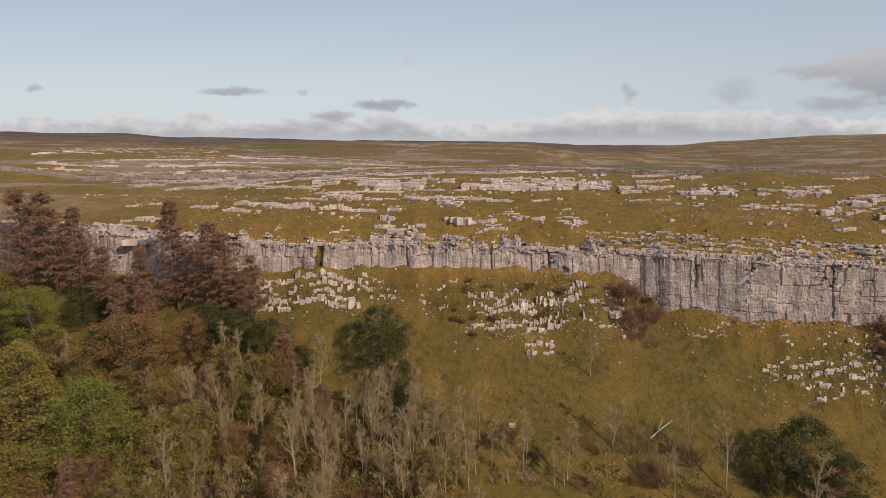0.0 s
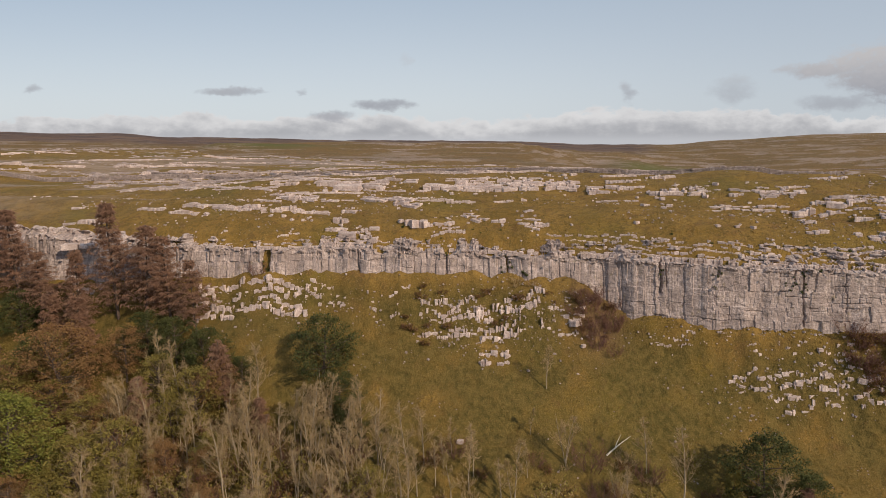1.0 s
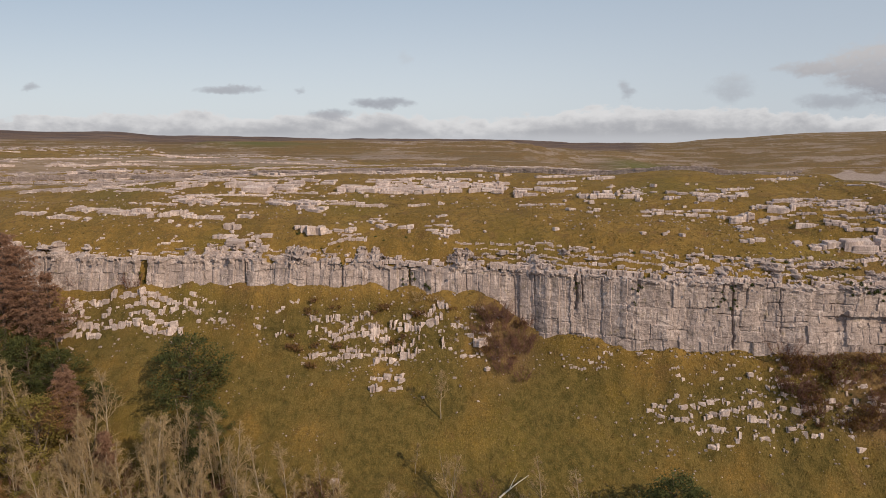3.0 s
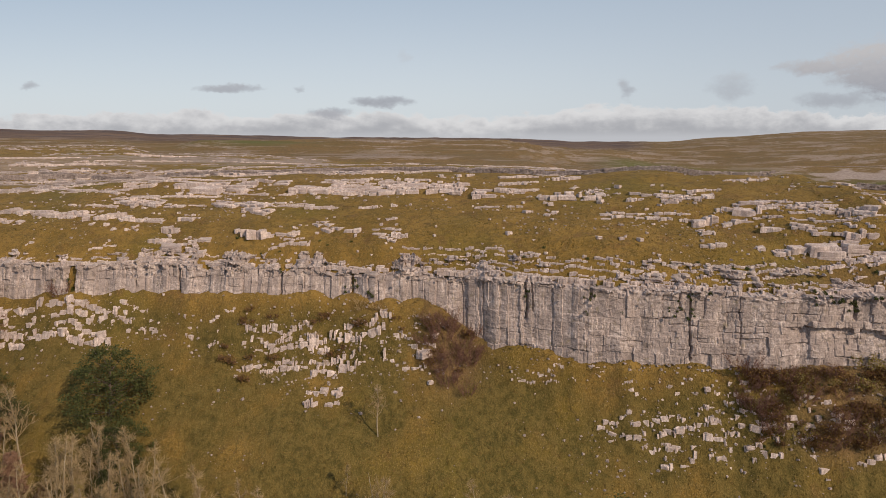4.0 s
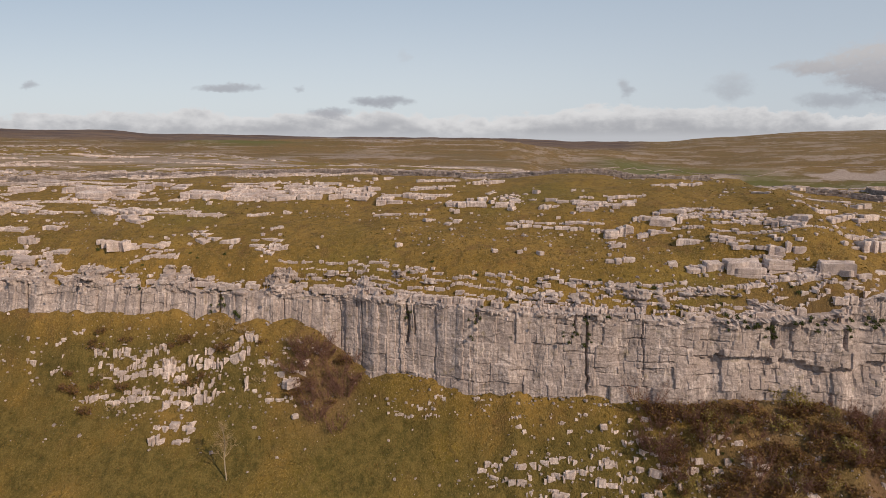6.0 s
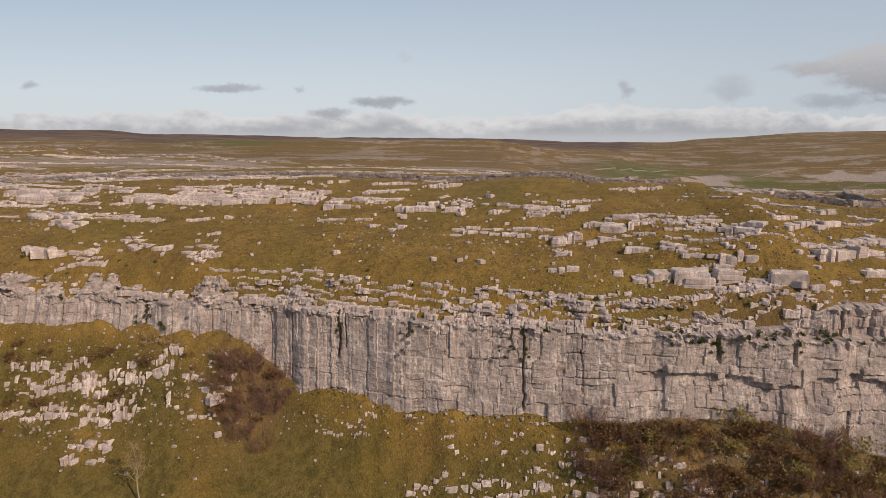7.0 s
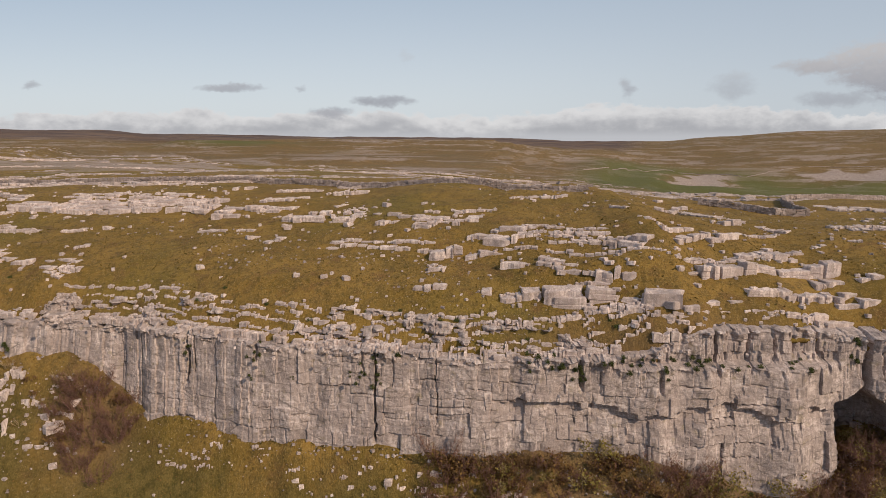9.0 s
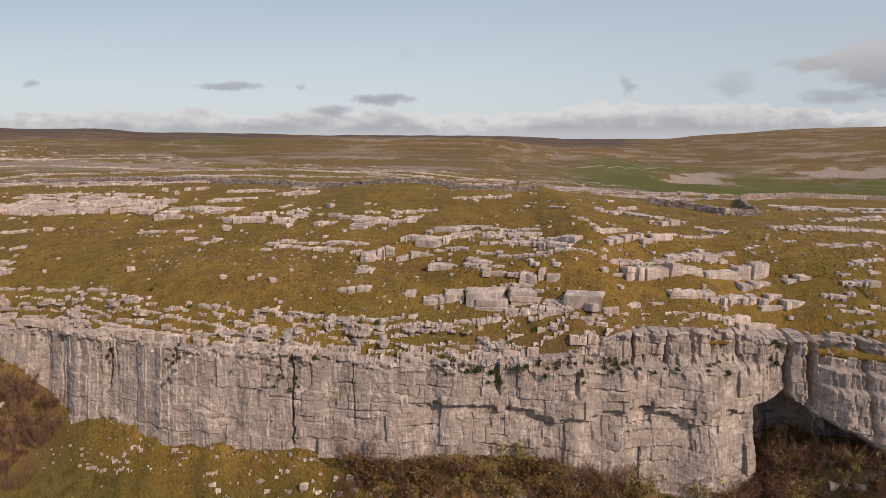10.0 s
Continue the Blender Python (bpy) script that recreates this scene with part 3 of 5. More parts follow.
def build_crag(x0, x1, fine):
    xs = np.arange(x0, x1, fine)
    over = ramp(xs, [(-160, 1.5), (-20, 1.8), (26, 1.8), (36, 3.2), (86, 3.6), (94, 3.2), (101, 0.7), (108, 0.5), (118, 0.4), (123, 0.4), (150, 0.5)])
    rows = int(17.0 / (fine * 1.15))
    X, V = np.meshgrid(xs, np.linspace(0, 1, rows))
    low, mid = ramp(X, FOOT_Z) - 3.0, ramp(X, BRINK_Z)
    mid = mid + (0.25 * (1 - smooth(X, 90, 97)) + 0.4 * (1 - smooth(X, 38, 46))) * (lumps(X / 2.6, 0.9, seed=44) + 0.5 * np.round(1.5 * lumps(X / 0.9, 0.9, seed=43)))
    top = mid + over[None] + 0.2 * lumps(X / 1.8, 0.5, seed=61)
    Z = low + (top - low) * V
    U = np.clip((Z - low) / (mid - low), 0, 1)
    relief = face_relief(X, Z)
    Y = foot(X) + (brink(X) - foot(X)) * smooth(U, -0.1, 1.05) + relief
    # Over the brink the beds step back in broken tiers that show through the turf.
    height, back = zip(*[(h, e) for e, h in MOOR[1:7]])
    climb = np.interp(np.maximum(Z - mid + 0.12, 0), height, back)
    beds = joints(18, 60, 0.35, 0.95, 17)
    bedz = Z + 0.25 * lumps(X / 6.0, 0.7, seed=63)
    b = np.clip(np.searchsorted(beds, bedz) - 1, 0, len(beds) - 2)
    cuts = joints(-420, 420, 0.5, 2.2, 18)
    xw = X + 2.0 * hashed(b, b * 0, b * 0, 19) + 0.2 * lumps(X / 1.1, Z / 0.8, seed=64)
    c = np.clip(np.searchsorted(cuts, xw) - 1, 0, len(cuts) - 2)
    to_cut = np.minimum(xw - cuts[c], cuts[c + 1] - xw)
    level = np.interp(np.maximum(beds[b] - 0.25 * lumps(X / 6.0, 0.7, seed=63) - mid + 0.5, 0), height, back)
    show = 1.2 * lumps(X / 4.0, Z / 1.3, seed=65) + 0.5 * lumps(X / 1.3, Z / 0.6, seed=66) - 0.05 - 0.9 * np.exp(-(((Z - mid - 0.65) / 0.4) ** 2)) * smooth(X, 46, 54) * (1 - smooth(X, 88, 96))
    tier = level + 0.9 * (hashed(c, b, b * 0, 20) - 0.5) - show + 0.35 * np.exp(-((to_cut / 0.09) ** 2))
    upper = smooth(Z - mid, -0.3, 0.5)
    Y = Y - relief * upper * 0.15 + upper * np.where(Z > mid, np.maximum(tier, -0.6), 0.0)
    Y = np.vstack([Y, Y[-1:] + 0.8, Y[-1:] + 2.2])
    Z = np.vstack([Z, Z[-1:] - 0.15, Z[-1:] - 1.5])
    X = np.vstack([X] + [X[:1]] * 2)
    ny, nx = X.shape
    a = (np.arange(ny - 1)[:, None] * nx + np.arange(nx - 1)[None]).ravel()
    return mesh_of("crag", np.stack([X, Y, Z], -1).reshape(-1, 3), np.stack([a, a + 1, a + 1 + nx, a + nx], -1), CRAG)


def build_turf_roof():
    """The turf over the cave."""
    xs, vs = np.arange(118.5, 141, 0.5), np.linspace(1.5, 12.5, 23)
    X, V = np.meshgrid(xs, vs)
    V = V - 1.0 * smooth(X, 125.5, 128.0) * (1 - V / 12.5)
    Y = brink(X) + V
    Z = moor(X, Y) - 0.05
    nx, ny = len(xs), len(vs)
    a = (np.arange(ny - 1)[:, None] * nx + np.arange(nx - 1)[None]).ravel()
    me = mesh_of("turf", np.stack([X, Y, Z], -1).reshape(-1, 3), np.stack([a, a + 1, a + 1 + nx, a + nx], -1), GRASS, flat=False)
    me.attributes.new("zone", "FLOAT_COLOR", "POINT").data.foreach_set("color", np.zeros(4 * nx * ny, np.float32))
    ob = new("turf_roof", me)
    thick = ob.modifiers.new("thickness", "SOLIDIFY")
    thick.thickness, thick.offset = 0.5, -1
    return tagged(ob, "rough moor turf over the cave in the crag", "ground", kind="structure")


build_turf_roof()
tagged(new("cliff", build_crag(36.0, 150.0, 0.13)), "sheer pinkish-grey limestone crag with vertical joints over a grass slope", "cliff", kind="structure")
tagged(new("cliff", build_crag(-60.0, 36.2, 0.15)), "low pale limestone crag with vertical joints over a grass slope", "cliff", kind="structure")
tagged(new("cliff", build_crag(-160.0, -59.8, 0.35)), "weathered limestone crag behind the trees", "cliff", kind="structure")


# ---- limestone blocks ----
def block_mesh(seed, layers):
    """A weathered bedded block in a unit cube, its base at z = 0: flat sides, worn corners, beds parted by thin seams."""
    rng = np.random.default_rng(seed)
    outline = []
    for side in range(4):
        a = side * math.pi / 2
        n, t = np.array((math.cos(a), math.sin(a))), np.array((-math.sin(a), math.cos(a)))
        for u in (-0.43, -0.16, 0.13, 0.42):
            outline.append(n * (0.5 + rng.normal(0, 0.022)) + t * (u + rng.normal(0, 0.035)))
    outline = np.array(outline)
    sides = len(outline)
    for k in rng.choice(sides, int(rng.integers(1, 3)), replace=False):
        outline[k] *= rng.uniform(0.74, 0.9)
    outline = outline + outline[:, ::-1] * rng.normal(0, 0.05)
    cuts = np.sort(np.r_[0, (np.arange(1, layers) + rng.uniform(-0.25, 0.25, layers - 1)) / layers, 1])
    tip = rng.normal(0, 0.09, 2)
    verts, faces, rings = [], [], []
    for k in range(layers):
        own = outline * (rng.uniform(0.93, 1.03) if layers > 1 else 1.0) * rng.uniform(0.97, 1.03, (sides, 1)) + rng.normal(0, 0.02, 2)
        last = k == layers - 1
        high = cuts[k + 1] - (0.07 if last else 0.025)
        for z, f in ((cuts[k] + (0.02 if k else 0), 0.95 if k else 1.0), (cuts[k] + (0.05 if k else 0.02), 1.0), (high, 0.985), (cuts[k + 1], 0.93 if last else 0.94)):
            rings.append(len(verts))
            for px, py in own * f:
                verts.append((px, py, z * (1 + tip[0] * px + tip[1] * py) + rng.normal(0, 0.006 + 0.02 * last * (z > 0.9))))
    last = rings[-1]
    rings.append(len(verts))
    for i in range(sides):
        px, py, pz = verts[last + i]
        verts.append((px * 0.55, py * 0.55, pz + rng.normal(0.02, 0.025)))
    for a, b in zip(rings, rings[1:]):
        for i in range(sides):
            t = (i + 1) % sides
            faces.append([a + i, a + t, b + t, b + i])
    faces.append([rings[-1] + i for i in range(sides)])
    return mesh_of("block", np.array(verts), faces, ROCK)


BLOCKS = [block_mesh(100 + k, 1 + (k % 4 > 1) + (k % 4 > 2)) for k in range(24)]


def lay(base, shift, x, y, z, size, turn, rng, lean=0.04, tilt=0.0):
    m = Matrix.LocRotScale((0, 0, 0), Euler((rng.normal(0, lean), rng.normal(0, lean), turn + (math.pi if rng.random() < 0.5 else 0.0))), size)
    m = Matrix.Translation((x, y, z)) @ Matrix.Rotation(tilt, 4, "X") @ m
    return part("block", BLOCKS[int(rng.integers(len(BLOCKS)))], base, shift @ m)


def outcrop(x0, y0, x1, y1, tall, fill, rows, label, rng, on=None, wide=None, group="limestone ledges on the moor"):
    """A ledge of jointed rock from (x0, y0) to (x1, y1), block by block, its rows one behind another."""
    on = on or moor_at
    length = max(math.hypot(x1 - x0, y1 - y0), 0.8)
    ux, uy = (x1 - x0) / length, (y1 - y0) / length
    turn = math.atan2(uy, ux)
    base = new("limestone_outcrop")
    base.location = ((x0 + x1) / 2, (y0 + y1) / 2, on((x0 + x1) / 2, (y0 + y1) / 2))
    shift = Matrix.Translation(-base.location)
    wide = wide or min(0.75 + 0.75 * tall, 2.2)
    tall = tall * 0.8 / rows**0.5
    seed = int(rng.integers(1000))
    far = 1.0 if y0 < 150 else (1.5 if y0 < 200 else 2.2)
    back = 0.0
    for row in range(rows):
        u = rng.uniform(-0.3, 0.3)
        deep = wide * rng.uniform(0.75, 1.15)
        while u < length:
            w = wide * far * (0.4 + (2.1 if tall > 0.85 else 1.3) * rng.random() ** 2)
            mid = u + w / 2
            worn = 0.5 + 0.75 * float(lumps(mid / (1.6 * wide), 2.7 * row, seed=seed))
            if fill > 0.93 or worn < 0.14 + fill + 0.12 * rng.normal() + (0.05 if row == 0 else -0.05):
                v = back + rng.normal(0, 0.07 * wide) + 0.5 * float(lumps(mid / 3.5, 0.3, seed=seed + 1))
                px, py = x0 + ux * mid - uy * v, y0 + uy * mid + ux * v
                h = tall * (0.78 + 0.3 * float(lumps(mid / (2.2 * wide), 1.1 * row, seed=seed + 2)) + rng.normal(0, 0.06))
                h = max(h * (1.0 if row == 0 else rng.uniform(0.45, 0.95)), 0.2)
                floor = on(px, py - deep / 2)
                lay(base, shift, px, py, floor - 0.35, (w * rng.uniform(0.92, 1.0), deep * rng.uniform(0.85, 1.25), h + 0.35), turn + rng.normal(0, 0.035), rng, 0.02)
            u += w * (0.97 + 0.05 * rng.random())
        back += deep * rng.uniform(0.95, 1.3)
    for k in range(int(length * 0.7) + 1):
        size = wide * rng.uniform(0.15, 0.45)
        u, v = rng.uniform(-0.8, length + 0.8), rng.normal(0.0, 0.5 + 0.6 * back)
        px, py = x0 + ux * u - uy * v, y0 + uy * u + ux * v
        lay(base, shift, px, py, on(px, py) - 0.15, (size * rng.uniform(0.9, 1.6), size, size * rng.uniform(0.3, 0.55) + 0.15), rng.uniform(0, 6.28), rng, 0.1)
    return tagged(base, label, "rock outcrop", group)


def crumbling(x0, y0, x1, y1, deep, tall, wide, fill, label):
    """Broken rock standing out of the slope in upright jointed ribs, tier over tier."""
    base = new("limestone_outcrop")
    base.location = ((x0 + x1) / 2, (y0 + y1) / 2, land_at((x0 + x1) / 2, (y0 + y1) / 2))
    shift = Matrix.Translation(-base.location)
    length, seed = math.hypot(x1 - x0, y1 - y0), int(rng.integers(1000))
    turn = math.atan2(y1 - y0, x1 - x0)
    v = -deep
    while v < deep:
        u = rng.uniform(0, wide)
        while u < length:
            w = wide * (0.3 + 1.6 * rng.random() ** 2)
            mid = (u + w / 2) / length
            x, y = x0 + (x1 - x0) * mid, y0 + (y1 - y0) * mid + v + rng.normal(0, 0.12 * wide) + 0.5 * float(lumps(u / 2.5, v, seed=seed + 2))
            edge = min(mid, 1 - mid) * 4.0
            if 0.5 + 0.6 * float(lumps(x / (2.2 * wide), 1.7 * v, seed=seed)) + 0.4 * float(lumps(x / 0.7, y / 0.7, seed=seed + 1)) < fill * min(1.0, 0.45 + edge):
                h = tall * rng.uniform(0.3, 1.2)
                lay(base, shift, x, y, land_at(x, y - 0.4 * wide) - 0.4, (w, wide * rng.uniform(0.9, 1.6), 0.75 * h + 0.4), turn + rng.normal(0, 0.2), rng, 0.10, rng.uniform(-0.35, 0.05))
            u += w
        v += wide * rng.uniform(1.0, 1.7)
    for k in range(int(0.9 * length)):
        x, y, size = x0 + (x1 - x0) * rng.random(), (y0 + y1) / 2 + (y1 - y0) * rng.normal(0, 0.3) + deep * rng.normal(0, 0.8), rng.uniform(0.12, 0.36)
        lay(base, shift, x, y, land_at(x, y) - 0.12, (size * rng.uniform(0.8, 1.5), size, 0.6 * size + 0.1), rng.uniform(0, 6.28), rng, 0.2)
    return tagged(base, label, "rock outcrop", "broken rocks on the slope")


# Ledges of the plateau: start, end, height, how unbroken, rows.
LEDGES_A = [
    (7.9, 155.4, 29.3, 152.8, 1.0, 0.6, 2),
    (10.3, 147.1, 20.0, 146.2, 2.5, 0.8, 3),
    (20.1, 145.2, 36.9, 144.7, 2.0, 0.8, 3),
    (24.0, 148.1, 40.1, 148.9, 1.4, 0.7, 2),
    (37.3, 143.8, 46.3, 141.2, 1.9, 0.7, 2),
    (41.4, 140.2, 50.9, 138.9, 1.1, 0.8, 1),
    (47.8, 147.4, 57.4, 146.3, 0.9, 0.7, 2),
    (46.6, 142.9, 55.1, 140.7, 1.2, 0.5, 2),
    (54.4, 135.7, 66.2, 134.0, 1.7, 0.85, 2),
    (58.6, 138.6, 64.9, 137.7, 1.0, 0.5, 1),
    (17.9, 151.4, 39.6, 150.0, 1.1, 0.5, 2),
    (48.9, 154.9, 57.5, 155.1, 0.7, 0.95, 1),
    (59.9, 152.3, 64.9, 152.3, 0.9, 0.95, 1),
    (35.1, 158.0, 42.5, 159.0, 0.7, 0.7, 1),
]
LEDGES_B = [
    (-14.8, 182.6, -3.7, 178.1, 1.0, 0.6, 1),
    (19.0, 135.2, 22.3, 135.6, 0.7, 0.7, 1),
    (24.2, 128.1, 26.7, 128.9, 0.8, 0.7, 1),
    (42.1, 133.5, 50.8, 132.0, 0.4, 0.6, 1),
    (50.5, 128.4, 52.2, 129.5, 0.7, 0.5, 1),
    (54.1, 126.7, 56.1, 125.8, 0.8, 0.5, 2),
    (64.1, 124.0, 71.9, 123.3, 0.9, 0.75, 2),
    (72.0, 122.6, 78.6, 120.9, 1.0, 0.8, 2),
    (78.7, 120.0, 82.3, 119.8, 1.6, 0.9, 1),
    (83.5, 118.6, 86.6, 118.3, 1.1, 0.6, 1),
    (70.6, 130.1, 78.8, 126.6, 1.4, 0.6, 3),
    (76.1, 127.8, 82.9, 126.7, 1.0, 0.6, 2),
    (77.5, 130.1, 85.3, 129.1, 1.2, 0.6, 3),
    (84.4, 123.3, 87.2, 122.5, 1.2, 0.9, 1),
]
LEDGES_C = [
    (86.8, 121.9, 90.8, 120.4, 1.7, 1.0, 2),
    (90.8, 120.9, 96.5, 119.9, 0.7, 0.8, 2),
    (95.8, 120.9, 102.6, 119.4, 0.7, 0.8, 2),
    (94.9, 118.5, 100.1, 117.8, 0.8, 0.9, 2),
    (99.0, 117.6, 102.9, 116.6, 1.0, 0.9, 2),
    (102.8, 115.7, 105.9, 113.1, 1.3, 0.95, 2),
    (91.2, 123.0, 99.2, 123.1, 0.4, 0.6, 2),
    (86.1, 132.5, 89.6, 132.0, 0.4, 0.7, 1),
    (91.9, 137.0, 100.7, 138.0, 0.6, 0.9, 1),
    (88.8, 118.9, 97.0, 116.2, 0.5, 0.9, 1),
    (97.0, 115.6, 109.0, 111.1, 0.4, 0.95, 1),
    (109.0, 111.1, 127.8, 117.1, 0.5, 0.95, 1),
    (88.1, 115.3, 91.1, 114.2, 1.1, 0.95, 1),
    (92.5, 113.6, 96.0, 112.0, 1.1, 0.8, 2),
]
LEDGES_D = [
    (99.0, 111.0, 102.3, 110.0, 1.7, 1.0, 1),
    (102.3, 110.0, 103.6, 109.7, 1.5, 1.0, 1),
    (85.1, 110.1, 89.6, 109.6, 0.7, 0.9, 1),
    (87.2, 109.6, 90.3, 109.6, 1.2, 0.95, 1),
    (90.3, 109.2, 94.0, 108.4, 2.2, 1.0, 1),
    (93.7, 108.3, 97.7, 107.9, 1.8, 1.0, 1),
    (97.2, 106.6, 102.3, 105.3, 1.2, 0.95, 1),
    (96.5, 110.3, 99.9, 109.6, 0.6, 0.9, 1),
    (99.4, 108.8, 104.0, 106.2, 0.9, 1.0, 1),
    (103.7, 106.1, 107.6, 104.8, 2.0, 1.0, 1),
    (106.2, 104.1, 108.7, 104.1, 0.8, 0.9, 1),
    (77.0, 111.7, 79.8, 111.1, 0.7, 0.7, 1),
    (77.8, 115.8, 80.8, 115.4, 0.6, 0.6, 1),
    (81.4, 109.8, 82.8, 109.6, 0.3, 0.8, 1),
]
LEDGES_E = [
    (110.4, 116.7, 114.5, 118.3, 1.3, 0.9, 2),
    (113.7, 117.8, 116.3, 119.0, 1.2, 0.9, 1),
    (116.1, 118.3, 119.6, 119.8, 1.3, 0.9, 1),
    (121.2, 125.5, 124.6, 127.0, 1.1, 0.8, 1),
    (120.2, 137.5, 122.9, 130.6, 0.8, 0.8, 2),
    (113.2, 128.4, 123.4, 144.7, 0.7, 0.6, 1),
    (111.6, 110.0, 118.2, 111.2, 2.0, 1.0, 1),
    (118.4, 111.9, 126.0, 112.3, 2.1, 1.0, 2),
    (126.0, 112.2, 128.1, 112.2, 2.0, 1.0, 1),
    (108.6, 109.3, 112.4, 110.6, 1.4, 0.9, 1),
    (115.9, 106.5, 120.3, 106.8, 1.3, 1.0, 1),
    (120.3, 106.7, 125.5, 108.0, 1.6, 1.0, 1),
    (125.8, 107.8, 129.2, 108.0, 1.4, 0.9, 2),
    (126.5, 106.5, 127.5, 106.4, 1.3, 1.0, 1),
]
LEDGES_F = [
    (129.5, 106.6, 130.5, 106.7, 1.2, 1.0, 1),
    (119.1, 104.6, 121.9, 105.0, 0.7, 0.9, 1),
    (121.8, 104.6, 123.6, 105.1, 1.3, 1.0, 1),
    (123.1, 104.7, 125.7, 105.4, 1.6, 1.0, 1),
    (110.9, 104.9, 114.2, 105.2, 0.5, 0.8, 1),
    (112.0, 104.2, 114.5, 104.2, 0.3, 0.8, 1),
    (106.3, 103.3, 107.9, 103.2, 0.7, 0.9, 1),
    (115.2, 104.2, 119.1, 104.4, 0.3, 0.6, 1),
    (103.1, 104.3, 105.4, 103.5, 0.6, 0.9, 1),
    (133.7, 120.2, 136.7, 118.6, 0.5, 0.6, 1),
    (140.2, 124.9, 151.9, 122.1, 0.5, 0.7, 2),
    (137.7, 128.0, 150.0, 127.4, 0.4, 0.6, 1),
    (139.1, 116.1, 147.4, 115.7, 0.4, 0.6, 2),
    (136.9, 107.8, 139.4, 107.5, 0.8, 0.8, 1),
]
LEDGES_G = [
    (139.8, 111.4, 144.3, 111.9, 0.5, 0.7, 1),
    (133.4, 106.2, 136.8, 105.4, 0.5, 0.8, 1),
    (131.4, 109.7, 132.8, 109.9, 0.6, 0.8, 1),
    (130.3, 117.0, 133.4, 117.3, 0.6, 0.5, 2),
    (137.2, 109.4, 142.6, 109.4, 0.5, 0.5, 1),
    (150.9, 153.4, 168.6, 145.4, 1.1, 0.5, 3),
    (147.6, 137.9, 163.9, 138.7, 0.4, 0.5, 2),
    (131.8, 160.7, 141.2, 170.3, 0.8, 0.7, 1),
    (117.3, 148.5, 121.0, 150.9, 0.5, 0.6, 1),
    (102.8, 132.5, 107.7, 126.5, 0.3, 0.5, 1),
    (121.0, 121.5, 128.0, 123.0, 0.4, 0.5, 1),
    (125.6, 129.7, 130.1, 124.1, 0.5, 0.5, 2),
    (62.4, 142.4, 69.5, 135.6, 0.5, 0.3, 2),
    (69.1, 109.0, 72.7, 108.3, 0.6, 0.9, 1),
]
LEDGES_H = [
    (51.2, 112.0, 54.6, 110.8, 0.6, 0.8, 1),
    (104.3, 120.4, 111.1, 119.9, 0.3, 0.6, 1),
    (-25.8, 131.2, -19.0, 130.9, 1.1, 0.8, 2),
    (-31.5, 131.2, -29.3, 131.1, 1.0, 0.9, 1),
    (-16.4, 126.7, -13.3, 126.7, 1.5, 0.9, 1),
    (-15.5, 132.0, -10.8, 130.9, 0.9, 0.7, 1),
    (-31.7, 141.9, -25.1, 139.0, 1.6, 0.8, 2),
    (-38.2, 135.0, -35.0, 134.2, 1.3, 0.8, 1),
    (11.5, 128.1, 15.1, 125.5, 1.0, 0.7, 2),
    (17.3, 124.7, 19.7, 124.6, 0.9, 0.9, 1),
    (22.1, 122.3, 26.7, 120.6, 1.2, 0.6, 3),
    (26.5, 121.9, 28.8, 122.0, 1.0, 0.8, 1),
    (22.1, 135.7, 27.5, 135.5, 0.7, 0.7, 1),
    (-16.9, 122.1, -13.2, 122.4, 1.5, 0.7, 2),
]
LEDGES_I = [
    (-9.9, 121.5, -7.2, 120.7, 1.0, 0.8, 1),
    (4.9, 121.2, 12.2, 122.0, 1.0, 0.5, 2),
    (-25.8, 152.2, -8.6, 148.7, 2.9, 0.75, 3),
    (-12.0, 157.1, -2.3, 154.6, 1.5, 0.8, 2),
    (2.4, 147.4, 19.1, 145.5, 2.2, 0.8, 3),
    (10.4, 153.1, 19.1, 152.0, 1.1, 0.7, 2),
    (-10.9, 140.4, 0.8, 132.6, 1.2, 0.7, 2),
    (-0.8, 137.0, 7.8, 137.3, 0.7, 0.7, 2),
    (8.1, 136.0, 13.5, 135.8, 0.8, 0.8, 1),
    (-21.7, 139.8, -15.0, 139.7, 0.9, 0.6, 2),
    (2.3, 123.4, 9.5, 124.6, 1.0, 0.7, 1),
    (-55.3, 218.6, -20.1, 180.8, 1.1, 0.5, 2),
    (-53.5, 157.1, -35.7, 152.6, 0.6, 0.5, 2),
    (-32.0, 146.3, -11.6, 147.2, 0.4, 0.6, 2),
]
LEDGES_J = [
    (-12.1, 148.4, 3.1, 145.2, 0.6, 0.6, 2),
    (-42.2, 140.9, -32.4, 139.4, 0.5, 0.6, 1),
    (-23.1, 215.0, 13.3, 175.4, 0.7, 0.5, 2),
    (-81.2, 211.0, -61.0, 219.1, 1.3, 0.6, 2),
    (-54.4, 132.6, -45.0, 131.2, 1.0, 0.7, 1),
    (-52.3, 136.8, -34.0, 132.6, 1.2, 0.85, 2),
    (-33.4, 130.5, -26.2, 132.0, 1.3, 0.9, 1),
    (-25.4, 128.4, -16.8, 128.9, 1.1, 0.8, 1),
    (-63.3, 136.4, -57.4, 135.0, 1.0, 0.7, 1),
    (-14.7, 123.4, -11.6, 122.6, 1.7, 0.8, 1),
    (-18.1, 122.0, -8.5, 121.0, 1.4, 0.7, 2),
    (-27.5, 122.0, -24.1, 122.5, 0.6, 0.7, 1),
    (-39.9, 123.7, -38.8, 124.0, 0.5, 0.8, 1),
    (-37.9, 156.7, -16.6, 153.6, 2.4, 0.75, 3),
]
